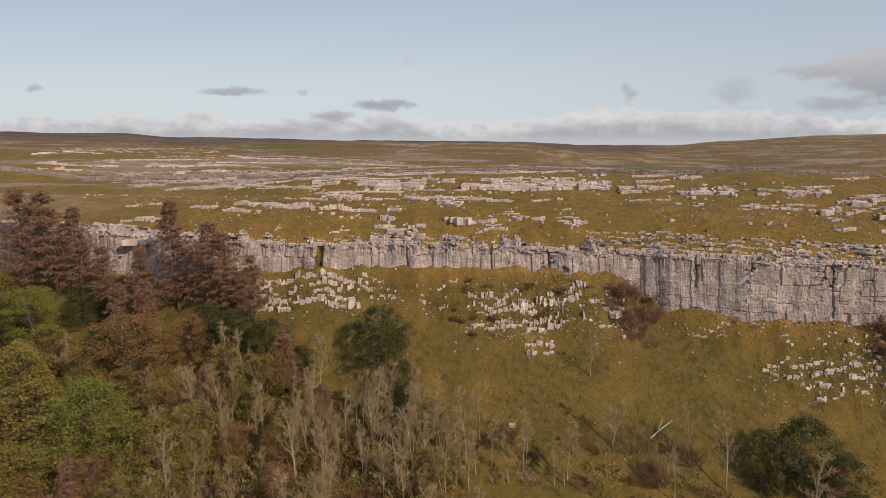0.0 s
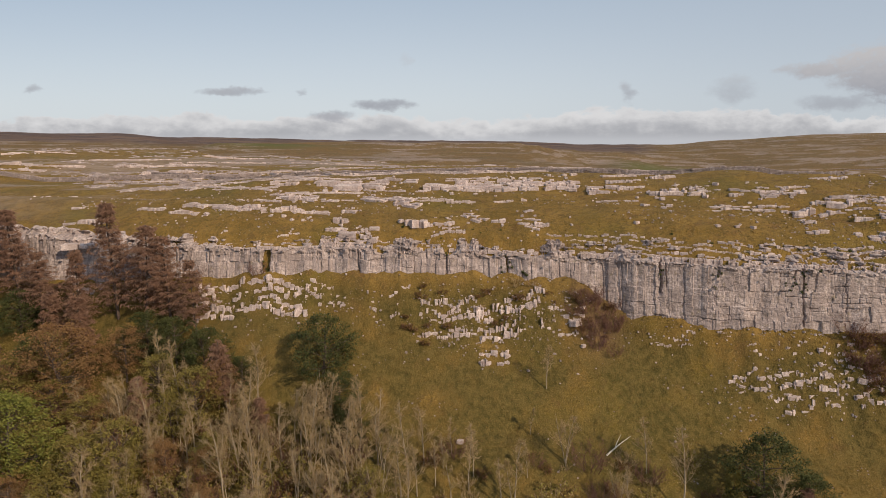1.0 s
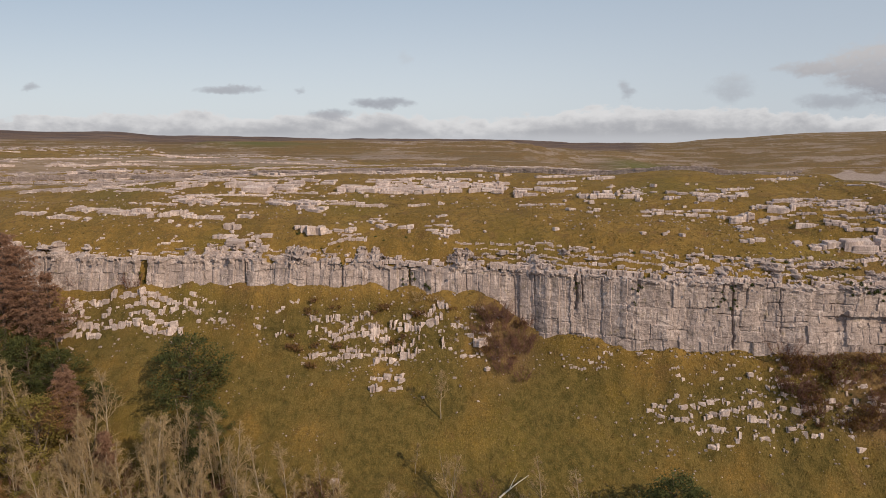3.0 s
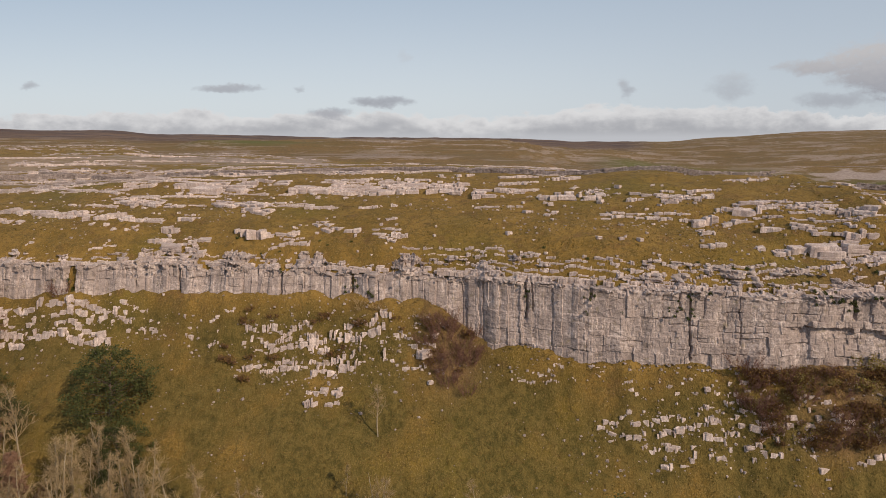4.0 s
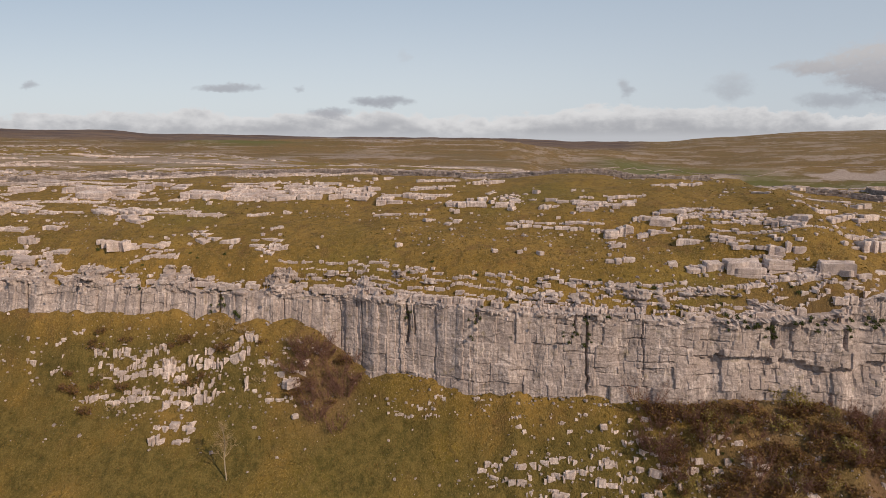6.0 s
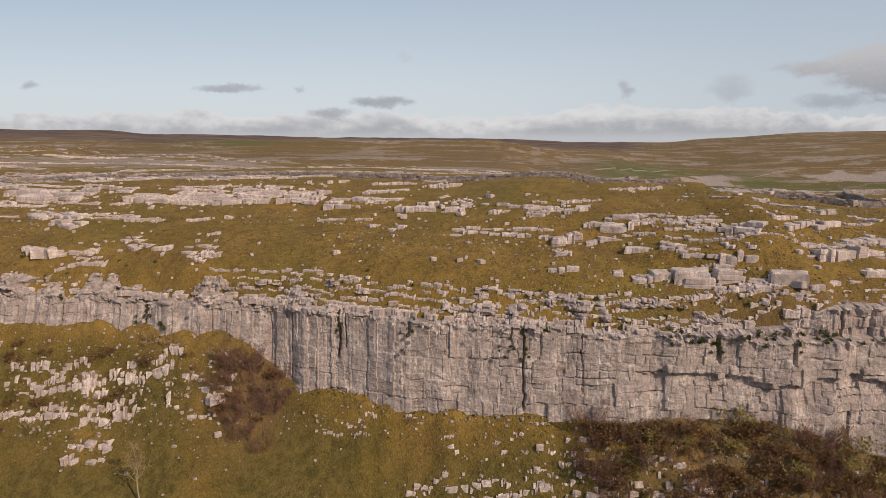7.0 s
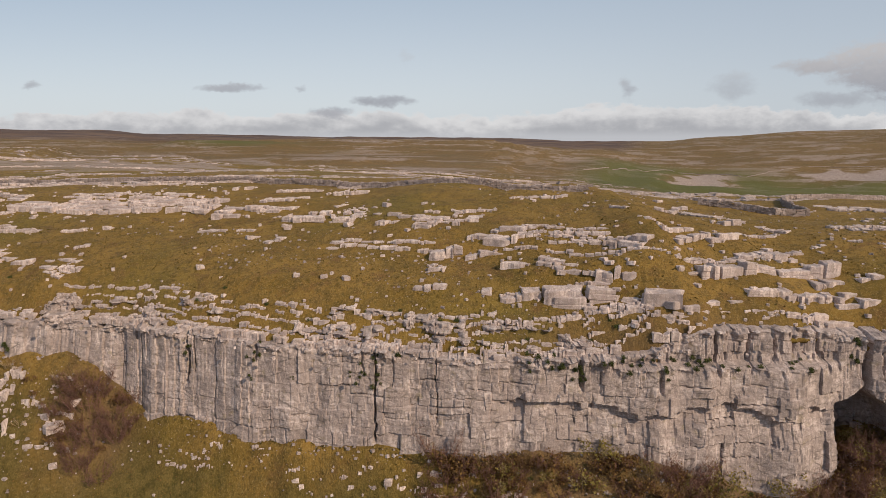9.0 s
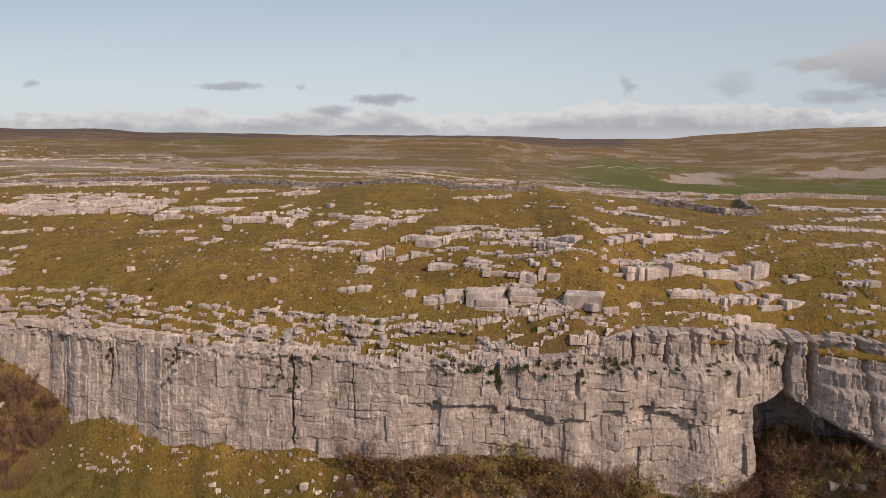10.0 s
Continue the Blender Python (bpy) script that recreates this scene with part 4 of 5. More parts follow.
LEDGES_K = [
    (-105.2, 224.5, -90.9, 225.7, 1.6, 0.7, 2),
    (-166.7, 237.7, -141.4, 243.3, 1.4, 0.6, 2),
    (-151.6, 260.7, -113.5, 268.1, 1.1, 0.6, 2),
    (-127.5, 247.1, -91.6, 249.8, 1.5, 0.6, 2),
    (-200.6, 285.5, -183.0, 309.1, 1.3, 0.6, 2),
    (-108.9, 257.5, -69.0, 269.3, 1.1, 0.5, 2),
    (-79.9, 131.9, -70.5, 131.1, 2.1, 0.7, 2),
    (-74.5, 124.6, -66.9, 126.5, 2.3, 0.6, 2),
    (-96.3, 150.0, -74.6, 158.1, 0.3, 0.4, 1),
    (-69.9, 168.2, -36.0, 149.6, 0.5, 0.6, 2),
    (-35.0, 145.7, -23.1, 142.1, 0.7, 0.6, 2),
    (-12.3, 142.2, -1.1, 136.6, 0.9, 0.7, 2),
    (-111.2, 301.2, -92.0, 330.6, 1.3, 0.6, 2),
    (-160.1, 228.0, -145.4, 231.6, 1.3, 0.5, 2),
]
LEDGES_L = [
    (-81.9, 142.4, -71.9, 141.5, 0.6, 0.5, 1),
]
rng = np.random.default_rng(3)
for row in LEDGES_A + LEDGES_B + LEDGES_C + LEDGES_D + LEDGES_E + LEDGES_F + LEDGES_G + LEDGES_H + LEDGES_I + LEDGES_J + LEDGES_K + LEDGES_L:
    massive = row[4] >= 1.2
    outcrop(*row, "massive pale limestone ledge with open joints on the moor" if massive else "low broken ledge of pale limestone blocks in moor grass", rng)
# Pavement ledges farther over the moor.
for k in range(34):
    y = 160 + 3.6 * k + rng.uniform(-2, 2)
    x = 45 + rng.uniform(-0.75, 0.55) * (y - 10)
    outcrop(x, y, x + rng.uniform(12, 30), y + rng.uniform(-3, 3), 0.35 + 0.002 * y, rng.uniform(0.5, 0.8), 2, "pale band of bare limestone pavement across the far moor", rng, wide=1.3)
# Broken tiers along the brink of the crag.
for x0, x1, away, rows, tall, wide, fill in ((-45, -31, 1.0, 2, 0.7, 0.9, 0.4), (-31, -16, 1.0, 2, 0.7, 0.9, 0.45), (-16, -2, 1.0, 3, 0.9, 0.9, 0.5), (-2, 14, 1.0, 2, 0.7, 0.9, 0.42), (14, 28, 1.0, 2, 0.7, 0.9, 0.4), (28, 40, 0.8, 6, 1.6, 0.75, 0.55),
                                             (40, 50, 0.6, 6, 1.6, 0.75, 0.58), (50, 62, 1.0, 5, 1.7, 0.8, 0.62), (62, 75, 1.3, 5, 1.7, 0.85, 0.64), (75, 86, 1.3, 5, 1.7, 0.85, 0.66), (86, 97, 0.9, 5, 1.8, 0.85, 0.68), (97, 106, 1.8, 5, 1.6, 0.8, 0.6),
                                             (106, 116, 2.4, 2, 0.6, 0.9, 0.4), (116, 126, 2.4, 2, 0.6, 0.9, 0.4), (131, 141, 2.6, 4, 0.9, 1.0, 0.45)):
    outcrop(x0, float(brink(x0)) + away, x1, float(brink(x1)) + away, tall, fill, rows, "stepped tier of jointed limestone blocks along the crag's brink", rng, wide=wide)
# Outcrops on the slope below: ends, reach, height, block width, how unbroken.
WORN = "crumbling pale limestone outcrop on the grass slope under the crag"
for row in ((-43, 115.4, -20, 113.6, 2.2, 1.2, 0.9, 0.8), (-22, 115.6, -12, 114.4, 1.6, 0.5, 0.7, 0.42), (2, 110.6, 16, 110.6, 2.4, 0.9, 0.75, 0.68), (13, 110.0, 28, 110.4, 2.4, 1.25, 0.85, 0.84), (13.5, 104.4, 20, 104.8, 1.2, 1.1, 0.7, 0.8),
            (27, 109.0, 36, 108.6, 1.8, 0.5, 0.7, 0.42), (58, 99.4, 72, 97.2, 1.5, 0.5, 0.7, 0.58), (66, 96.8, 88, 95.0, 1.6, 0.7, 0.8, 0.68), (72, 98.6, 92, 96.8, 1.2, 0.45, 0.7, 0.52), (86, 94.6, 102, 94.2, 1.6, 0.5, 0.8, 0.5), (-8, 112.8, 3, 112.0, 1.4, 0.4, 0.6, 0.42),
            (46, 106.2, 62, 102.8, 0.7, 0.25, 0.5, 0.42), (62, 101.8, 92, 98.6, 0.7, 0.25, 0.5, 0.4), (104, 95.8, 122, 96.0, 1.4, 0.35, 0.6, 0.42), (123, 99.5, 137, 97.6, 2.4, 0.5, 0.8, 0.5), (-62, 124.5, -46, 121.5, 2.0, 0.9, 1.2, 0.6), (-75, 128, -60, 123, 3.0, 1.2, 1.3, 0.6)):
    crumbling(*row, WORN)


def boulder(x, y, size, tall=0.55, label="loose pale limestone boulder lying in the grass"):
    ob = new("boulder", BLOCKS[int(rng.integers(len(BLOCKS)))])
    h = size * tall
    ob.matrix_basis = Matrix.LocRotScale((x, y, land_at(x, y) - 0.22 * h), Euler((rng.uniform(-0.15, 0.15), rng.uniform(-0.15, 0.15), rng.uniform(0, 6.28))), (size * rng.uniform(1.0, 1.4), size * rng.uniform(0.8, 1.1), h * 1.25))
    return tagged(ob, label, "boulder", "boulders strewn over the moor")


for x, y, size in ((47.0, 119.9, 0.9), (61.5, 114.8, 0.7), (65.2, 114.5, 0.7), (68.1, 114.0, 0.8), (56.4, 131.9, 1.0), (65.9, 131.6, 1.0), (51.4, 134.0, 0.6), (62.7, 135.9, 0.9), (71.2, 139.1, 1.0), (-1.7, 124.3, 1.0),
                   (130.6, 105.9, 0.9), (124.9, 104.2, 0.6), (106.5, 104.0, 1.2), (95.2, 111.2, 0.8), (10.2, 91.0, 0.9), (32.6, 107.4, 1.6), (33.5, 105.0, 0.8), (74.5, 99.5, 0.8)):
    boulder(x, y, size)
for dx, dy, size in ((0.0, 0.0, 1.8), (1.9, 0.3, 1.6), (-1.2, 0.7, 1.2)):
    boulder(1.2 + dx, 122.6 + dy, size, 0.75, "large split boulder of pale limestone on the moor")
for k in range(90):
    x = rng.uniform(-60, 140)
    y = float(brink(x)) + 5 + rng.gamma(2.0, 12.0)
    if y < 165:
        boulder(x, y, rng.uniform(0.25, 0.55), 0.6)


def rubble(name, count, spot, low, high, label, category, flat=1.0):
    """Small stones, too many to count, in one mesh."""
    verts, faces = [], []
    cube = np.array([(i, j, k) for k in (0, 1) for j in (-0.5, 0.5) for i in (-0.5, 0.5)])
    quads = ((0, 1, 5, 4), (1, 3, 7, 5), (3, 2, 6, 7), (2, 0, 4, 6), (4, 5, 7, 6))
    places = np.array([spot() for _ in range(count)])
    ground = land(places[:, 0], places[:, 1])
    for (x, y), z in zip(places, ground):
        s = low + (high - low) * rng.random() ** 2.5
        p = cube * (s * rng.uniform(0.7, 1.4) / flat, s * rng.uniform(0.7, 1.3), s * rng.uniform(0.5, 1.0) * flat) * (1 - 0.25 * cube[:, 2:]) + rng.normal(0, 0.09 * s, (8, 3))
        a = rng.uniform(0, 6.28) if flat == 1.0 else rng.normal(0, 0.25)
        p[:, 0], p[:, 1] = p[:, 0] * math.cos(a) - p[:, 1] * math.sin(a), p[:, 0] * math.sin(a) + p[:, 1] * math.cos(a)
        n = len(verts)
        verts.extend((p + (x, y, z - 0.2 * s)).tolist())
        faces.extend([[n + i for i in q] for q in quads])
    return tagged(new(name, mesh_of(name, np.array(verts), faces, STONE)), label, category, kind="stuff")


def spread(x0, y0, x1, y1, sx, sy):
    def spot():
        u = rng.random()
        return x0 + (x1 - x0) * u + rng.normal(0, sx), y0 + (y1 - y0) * u + rng.normal(0, sy)
    return spot


def anywhere():
    while True:
        x, y = rng.uniform(-45, 135), rng.uniform(82, 114)
        if y < float(ramp(x, BRINK_Y)) - 2.2 and lumps(x / 7, y / 4, seed=81) + 0.35 * lumps(x / 2, y / 2, seed=82) > 0.25:
            return x, y


rubble("scree", 380, spread(44, 106.8, 104, 97.6, 2, 1.2), 0.08, 0.45, "pale limestone scree at the foot of the crag", "scree")
rubble("scree", 650, spread(2, 110.5, 36, 109.5, 4, 3.2), 0.08, 0.5, "pale broken limestone scree among grass and scrub", "scree")
rubble("scree", 450, spread(58, 97.5, 104, 93.5, 5, 2.0), 0.08, 0.45, "pale limestone rubble on the grassy apron", "scree")
rubble("scree", 260, spread(-42, 114, -8, 112.5, 4, 2.2), 0.08, 0.45, "pale limestone rubble on the grass slope", "scree")
rubble("scree", 500, anywhere, 0.06, 0.3, "scattered small limestone stones on the slope", "scree")


def moor_spot():
    while True:
        x = rng.uniform(-80, 170)
        y = float(ramp(x, BRINK_Y)) + 1 + rng.gamma(1.6, 16)
        if y < 200 and lumps(x / 11, y / 4, seed=83) + 0.4 * lumps(x / 3, y / 1.5, seed=84) > 0.12:
            return x, y


rubble("loose_stones", 2200, moor_spot, 0.07, 0.42, "small pale limestone stones strewn over the moor", "stones")


def pavement_spot():
    while True:
        y = 164 + 330 * rng.random() ** 1.8
        x = 45 + rng.uniform(-0.85, 0.75) * (y - 10)
        if lumps(x / 70, y / 7.5, seed=85) + 0.5 * lumps(x / 14, y / 3.5, seed=86) > 0.38:
            return x, y


rubble("limestone_pavement", 5200, pavement_spot, 0.4, 2.4, "bands of bare pale limestone pavement far over the moor", "limestone pavement", 0.55)


# ---- dry-stone walls ----
def stone_wall(points, tall, label, coarse=1.0):
    verts, faces = [], []
    cube = np.array([(i, j, k) for k in (-0.5, 0.5) for j in (-0.5, 0.5) for i in (-0.5, 0.5)])
    quads = ((0, 1, 5, 4), (1, 3, 7, 5), (3, 2, 6, 7), (2, 0, 4, 6), (4, 5, 7, 6), (0, 2, 3, 1))
    for (xa, ya), (xb, yb) in zip(points, points[1:]):
        length = math.hypot(xb - xa, yb - ya)
        ux, uy = (xb - xa) / length, (yb - ya) / length
        courses = 4
        for c in range(courses):
            s = 0.0
            while s < length:
                size = rng.uniform(0.4, 1.0) * coarse
                thick = (0.75 - 0.07 * c) * min(coarse, 2.0)
                h = tall / courses * (1.05 if c < courses - 1 else rng.uniform(0.8, 1.7))
                x, y = xa + ux * (s + size / 2), ya + uy * (s + size / 2)
                z = (land_at(x, y) if coarse == 1.0 else float(land(x, y))) + tall / courses * (c + 0.42)
                p = cube * (size * 0.95, thick * rng.uniform(0.75, 1.3), h * 0.95) + rng.normal(0, 0.06, (8, 3))
                q = np.stack([x + p[:, 0] * ux - p[:, 1] * uy, y + p[:, 0] * uy + p[:, 1] * ux, z + p[:, 2]], -1)
                n = len(verts)
                verts.extend(q.tolist())
                faces.extend([[n + i for i in f] for f in quads])
                s += size
    return tagged(new("dry_stone_wall", mesh_of("dry_stone_wall", np.array(verts), faces, STONE)), label, "stone wall", "walls of the moor", "structure")


stone_wall([(-100, 222), (-60, 205), (-21, 192), (12, 183), (42, 174), (63, 165), (82, 156), (97, 150.5), (107, 148)], 1.3, "long grey dry-stone wall across the moor")
stone_wall([(128.8, 152), (135.7, 148), (139.4, 144.6), (145.2, 144.3), (146.8, 151), (150, 160), (156, 172), (164, 184), (177, 190), (200, 194), (235, 198)], 1.2, "grey dry-stone wall bending round a hollow")
stone_wall([(330, 1130), (463, 1314), (594, 1470), (703, 1431), (752, 1398), (784, 1412), (864, 1493), (953, 1557), (1030, 1547), (1154, 1511), (1400, 1480)], 1.3, "pale dry-stone wall across the far green pasture", 4.0)
stone_wall([(-190, 222), (-150, 219), (-110, 215), (-78, 212), (-58, 214)], 1.6, "grey dry-stone wall along a hollow of the moor")


# ---- trees and scrub ----
class Growth:
    """Gathers tubes and leaves into one mesh."""

    def __init__(self, seed):
        self.rng, self.verts, self.faces = np.random.default_rng(seed), [], []

    def tube(self, points, radii, sides=5):
        points = np.array(points, float)
        first = len(self.verts)
        for k, (p, r) in enumerate(zip(points, radii)):
            d = points[min(k + 1, len(points) - 1)] - points[max(k - 1, 0)]
            d = d / (np.linalg.norm(d) + 1e-9)
            u = np.cross(d, (0.3, 0.9, 0.1) if abs(d[2]) > 0.8 else (0, 0, 1))
            u = u / np.linalg.norm(u)
            v = np.cross(d, u)
            for s in range(sides):
                a = 2 * math.pi * s / sides
                self.verts.append(p + r * (math.cos(a) * u + math.sin(a) * v))
        for k in range(len(points) - 1):
            for s in range(sides):
                a, b = first + k * sides + s, first + k * sides + (s + 1) % sides
                self.faces.append([a, b, b + sides, a + sides])

    def limb(self, start, way, length, radius, bend=0.15, lift=0.0, pieces=5, sides=5):
        pts, way = [np.array(start, float)], np.array(way, float) / np.linalg.norm(way)
        for _ in range(pieces):
            way = way + self.rng.normal(0, bend, 3) + (0, 0, lift)
            way = way / np.linalg.norm(way)
            pts.append(pts[-1] + way * length / pieces)
        self.tube(pts, np.linspace(radius, radius * 0.25, pieces + 1), sides)
        return pts

    def leaf(self, at, size, flat=0.0):
        n = self.rng.normal(0, 1, 3) * (1, 1, 1 + flat)
        n = n / np.linalg.norm(n)
        u = np.cross(n, self.rng.normal(0, 1, 3))
        u = u / np.linalg.norm(u)
        v = np.cross(n, u)
        k, s = len(self.verts), size * self.rng.uniform(0.6, 1.3)
        self.verts += [at + u * s * 0.5, at + v * s * 0.38, at - u * s * 0.5, at - v * s * 0.38]
        self.faces.append([k, k + 1, k + 2, k + 3])

    def twig(self, at, way, length, thick):
        side = np.cross(way, self.rng.normal(0, 1, 3))
        side = side / (np.linalg.norm(side) + 1e-9) * thick
        k = len(self.verts)
        self.verts += [at - side, at + side, at + np.array(way) * length]
        self.faces.append([k, k + 1, k + 2])

    def mesh(self, name, material):
        return mesh_of(name, np.array(self.verts), self.faces, material)


def between(pts, u):
    k = min(int(u * (len(pts) - 1)), len(pts) - 2)
    f = u * (len(pts) - 1) - k
    return pts[k] * (1 - f) + pts[k + 1] * f


def thing(name, label, category, group):
    return tagged(new(name), label, category, group)


def bare_tree(name, seed, tall, label, twig=TWIG, bark=BARK, spread=0.42, stems=1, leaves=None):
    base = thing(name, label, "tree", "trees of the valley wood")
    wood, fine, foliage = Growth(seed), Growth(seed + 1), Growth(seed + 2)
    rng = wood.rng
    for stem in range(stems):
        lean = rng.normal(0, 0.07 + 0.12 * (stems > 1), 2)
        trunk = wood.limb((rng.normal(0, 0.2) * (stems > 1), rng.normal(0, 0.2) * (stems > 1), -0.4), (lean[0], lean[1], 1), tall * rng.uniform(0.88, 1.0), tall * 0.0105, 0.05, 0.03, 9, 6)
        for k in range(int(15 / stems) + 4):
            u = rng.uniform(0.28, 0.97)
            a, up = rng.uniform(0, 6.28), rng.uniform(0.8, 1.8)
            size = tall * 0.85 * spread * (1.12 - u) * rng.uniform(0.6, 1.1) + 0.25
            pts = fine.limb(between(trunk, u), (math.cos(a), math.sin(a), up), size, tall * 0.0052 * (1.15 - u) + 0.008, 0.16, 0.07, 5, 4)
            for j in range(7):
                v = rng.uniform(0.25, 1.0)
                way = (pts[-1] - pts[0]) / np.linalg.norm(pts[-1] - pts[0]) + rng.normal(0, 0.55, 3) + (0, 0, 0.3)
                sub = fine.limb(between(pts, v), way, size * rng.uniform(0.25, 0.5), 0.013, 0.18, 0.05, 3, 3)
                for i in range(8):
                    at = between(sub, rng.uniform(0.15, 1.0))
                    w2 = (sub[-1] - sub[0]) / np.linalg.norm(sub[-1] - sub[0]) + rng.normal(0, 0.5, 3)
                    fine.twig(at, w2 / np.linalg.norm(w2), rng.uniform(0.35, 0.9), 0.014)
                    if leaves and rng.random() < 0.5:
                        foliage.leaf(at + rng.normal(0, 0.15, 3), 0.2)
    part("trunk", wood.mesh("trunk", bark), base)
    part("crown", fine.mesh("crown", twig), base)
    if leaves:
        part("foliage", foliage.mesh("foliage", leaves), base)
    return base


def broadleaf(name, seed, tall, wide, label, leaves, bark=DARK_BARK, low=0.22, leaf=0.28, clumps=220, per=46):
    base = thing(name, label, "tree", "trees of the valley wood")
    wood, crown, boughs = Growth(seed), Growth(seed + 1), Growth(seed + 2)
    rng = wood.rng
    trunk = wood.limb((0, 0, -0.5), (rng.normal(0, 0.05), rng.normal(0, 0.05), 1), tall * 0.85, tall * 0.022, 0.06, 0.03, 8, 6)
    for k in range(clumps):
        u = low + (1 - low) * (k + rng.random()) / clumps
        shape = math.sin(math.pi * min(0.98, 0.16 + 0.80 * (u - low) / (1 - low))) ** 0.65
        a = rng.uniform(0, 6.28)
        r = wide * 0.5 * shape * math.sqrt(rng.uniform(0.22, 1.0)) * (1 + 0.25 * math.sin(3 * a + seed))
        at = np.array([math.cos(a) * r, math.sin(a) * r, tall * u + rng.normal(0, 0.25)])
        if k % 4 == 0:
            root = between(trunk, max(0.2, min(0.95, (u - 0.15) / 0.85)))
            boughs.limb(root, at - root, np.linalg.norm(at - root), 0.07, 0.08, 0.0, 4, 4)
        size = rng.uniform(0.45, 0.95) * (0.5 + wide / 14)
        for _ in range(per):
            off = rng.normal(0, 1, 3)
            off = off / np.linalg.norm(off) * rng.uniform(0.5, 1.0) * size * (1.25, 1.25, 0.7)
            crown.leaf(at + off, leaf, 0.9)
    part("trunk", wood.mesh("trunk", bark), base)
    part("crown", crown.mesh("crown", leaves), base)
    tagged(part("branchwork", boughs.mesh("branchwork", bark), base), kind="stuff")
    return base


def conifer(name, seed, tall, wide, label, needles, thin=0.5, low=0.18):
    base = thing(name, label, "tree", "trees of the valley wood")
    wood, crown = Growth(seed), Growth(seed + 1)
    rng = wood.rng
    trunk = wood.limb((0, 0, -0.5), (rng.normal(0, 0.03), rng.normal(0, 0.03), 1), tall, tall * 0.016, 0.025, 0.02, 10, 6)
    for k in range(int(tall * 7.0)):
        u = low + (1 - low) * rng.random() ** 0.9
        a = rng.uniform(0, 6.28)
        reach = wide * 0.5 * (1.04 - u) ** 0.6 * (0.72 + 0.28 * math.sin(2 * a + seed + 5 * u)) * rng.uniform(0.6, 1.15) + 0.2
        pts = wood.limb(between(trunk, u * 0.98), (math.cos(a), math.sin(a), 0.12), reach, 0.035, 0.08, -0.05 + 0.12 * u, 4, 3)
        for j in range(int(9 + 15 * reach / wide)):
            v = rng.uniform(0.15, 1.0)
            at = between(pts, v)
            side = np.array([-math.sin(a), math.cos(a), 0]) * rng.choice([-1, 1]) + np.array([math.cos(a), math.sin(a), 0]) * 0.5
            length = reach * 0.28 * (1.2 - v) + 0.3
            way = side / np.linalg.norm(side) + rng.normal(0, 0.2, 3) + (0, 0, -0.25)
            for i in range(9):
                hang = way * 0.8 + rng.normal(0, 0.35, 3) + (0, 0, -0.35)
                crown.twig(at + way * length * rng.uniform(0.0, 1.0) + rng.normal(0, 0.08, 3), hang / np.linalg.norm(hang), rng.uniform(0.35, 0.75), 0.055)
            crown.twig(at, way / np.linalg.norm(way), length, 0.03)
    part("trunk", wood.mesh("trunk", DARK_BARK), base)
    part("crown", crown.mesh("crown", needles), base)
    return base


def shrub(name, seed, tall, wide, label, twig, leaves=None, many=26, dense=14):
    base = thing(name, label, "shrub", "scrub of the slope")
    wood, foliage = Growth(seed), Growth(seed + 1)
    rng = wood.rng
    for k in range(many):
        a, r = rng.uniform(0, 6.28), wide * 0.32 * math.sqrt(rng.random())
        start = np.array([math.cos(a) * r, math.sin(a) * r, -0.15])
        pts = wood.limb(start, (math.cos(a) * 0.55, math.sin(a) * 0.55, 1.0), tall * rng.uniform(0.6, 1.0), 0.022, 0.13, 0.0, 4, 3)
        for j in range(dense):
            at = between(pts, rng.uniform(0.3, 1.0))
            way = rng.normal(0, 0.6, 3) + (0, 0, 0.6)
            wood.twig(at, way / np.linalg.norm(way), rng.uniform(0.3, 0.7), 0.02)
            if leaves:
                for _ in range(2):
                    foliage.leaf(at + rng.normal(0, 0.22, 3), 0.22)
    part("brushwood", wood.mesh("brushwood", twig), base)
    if leaves:
        part("foliage", foliage.mesh("foliage", leaves), base)
    return base


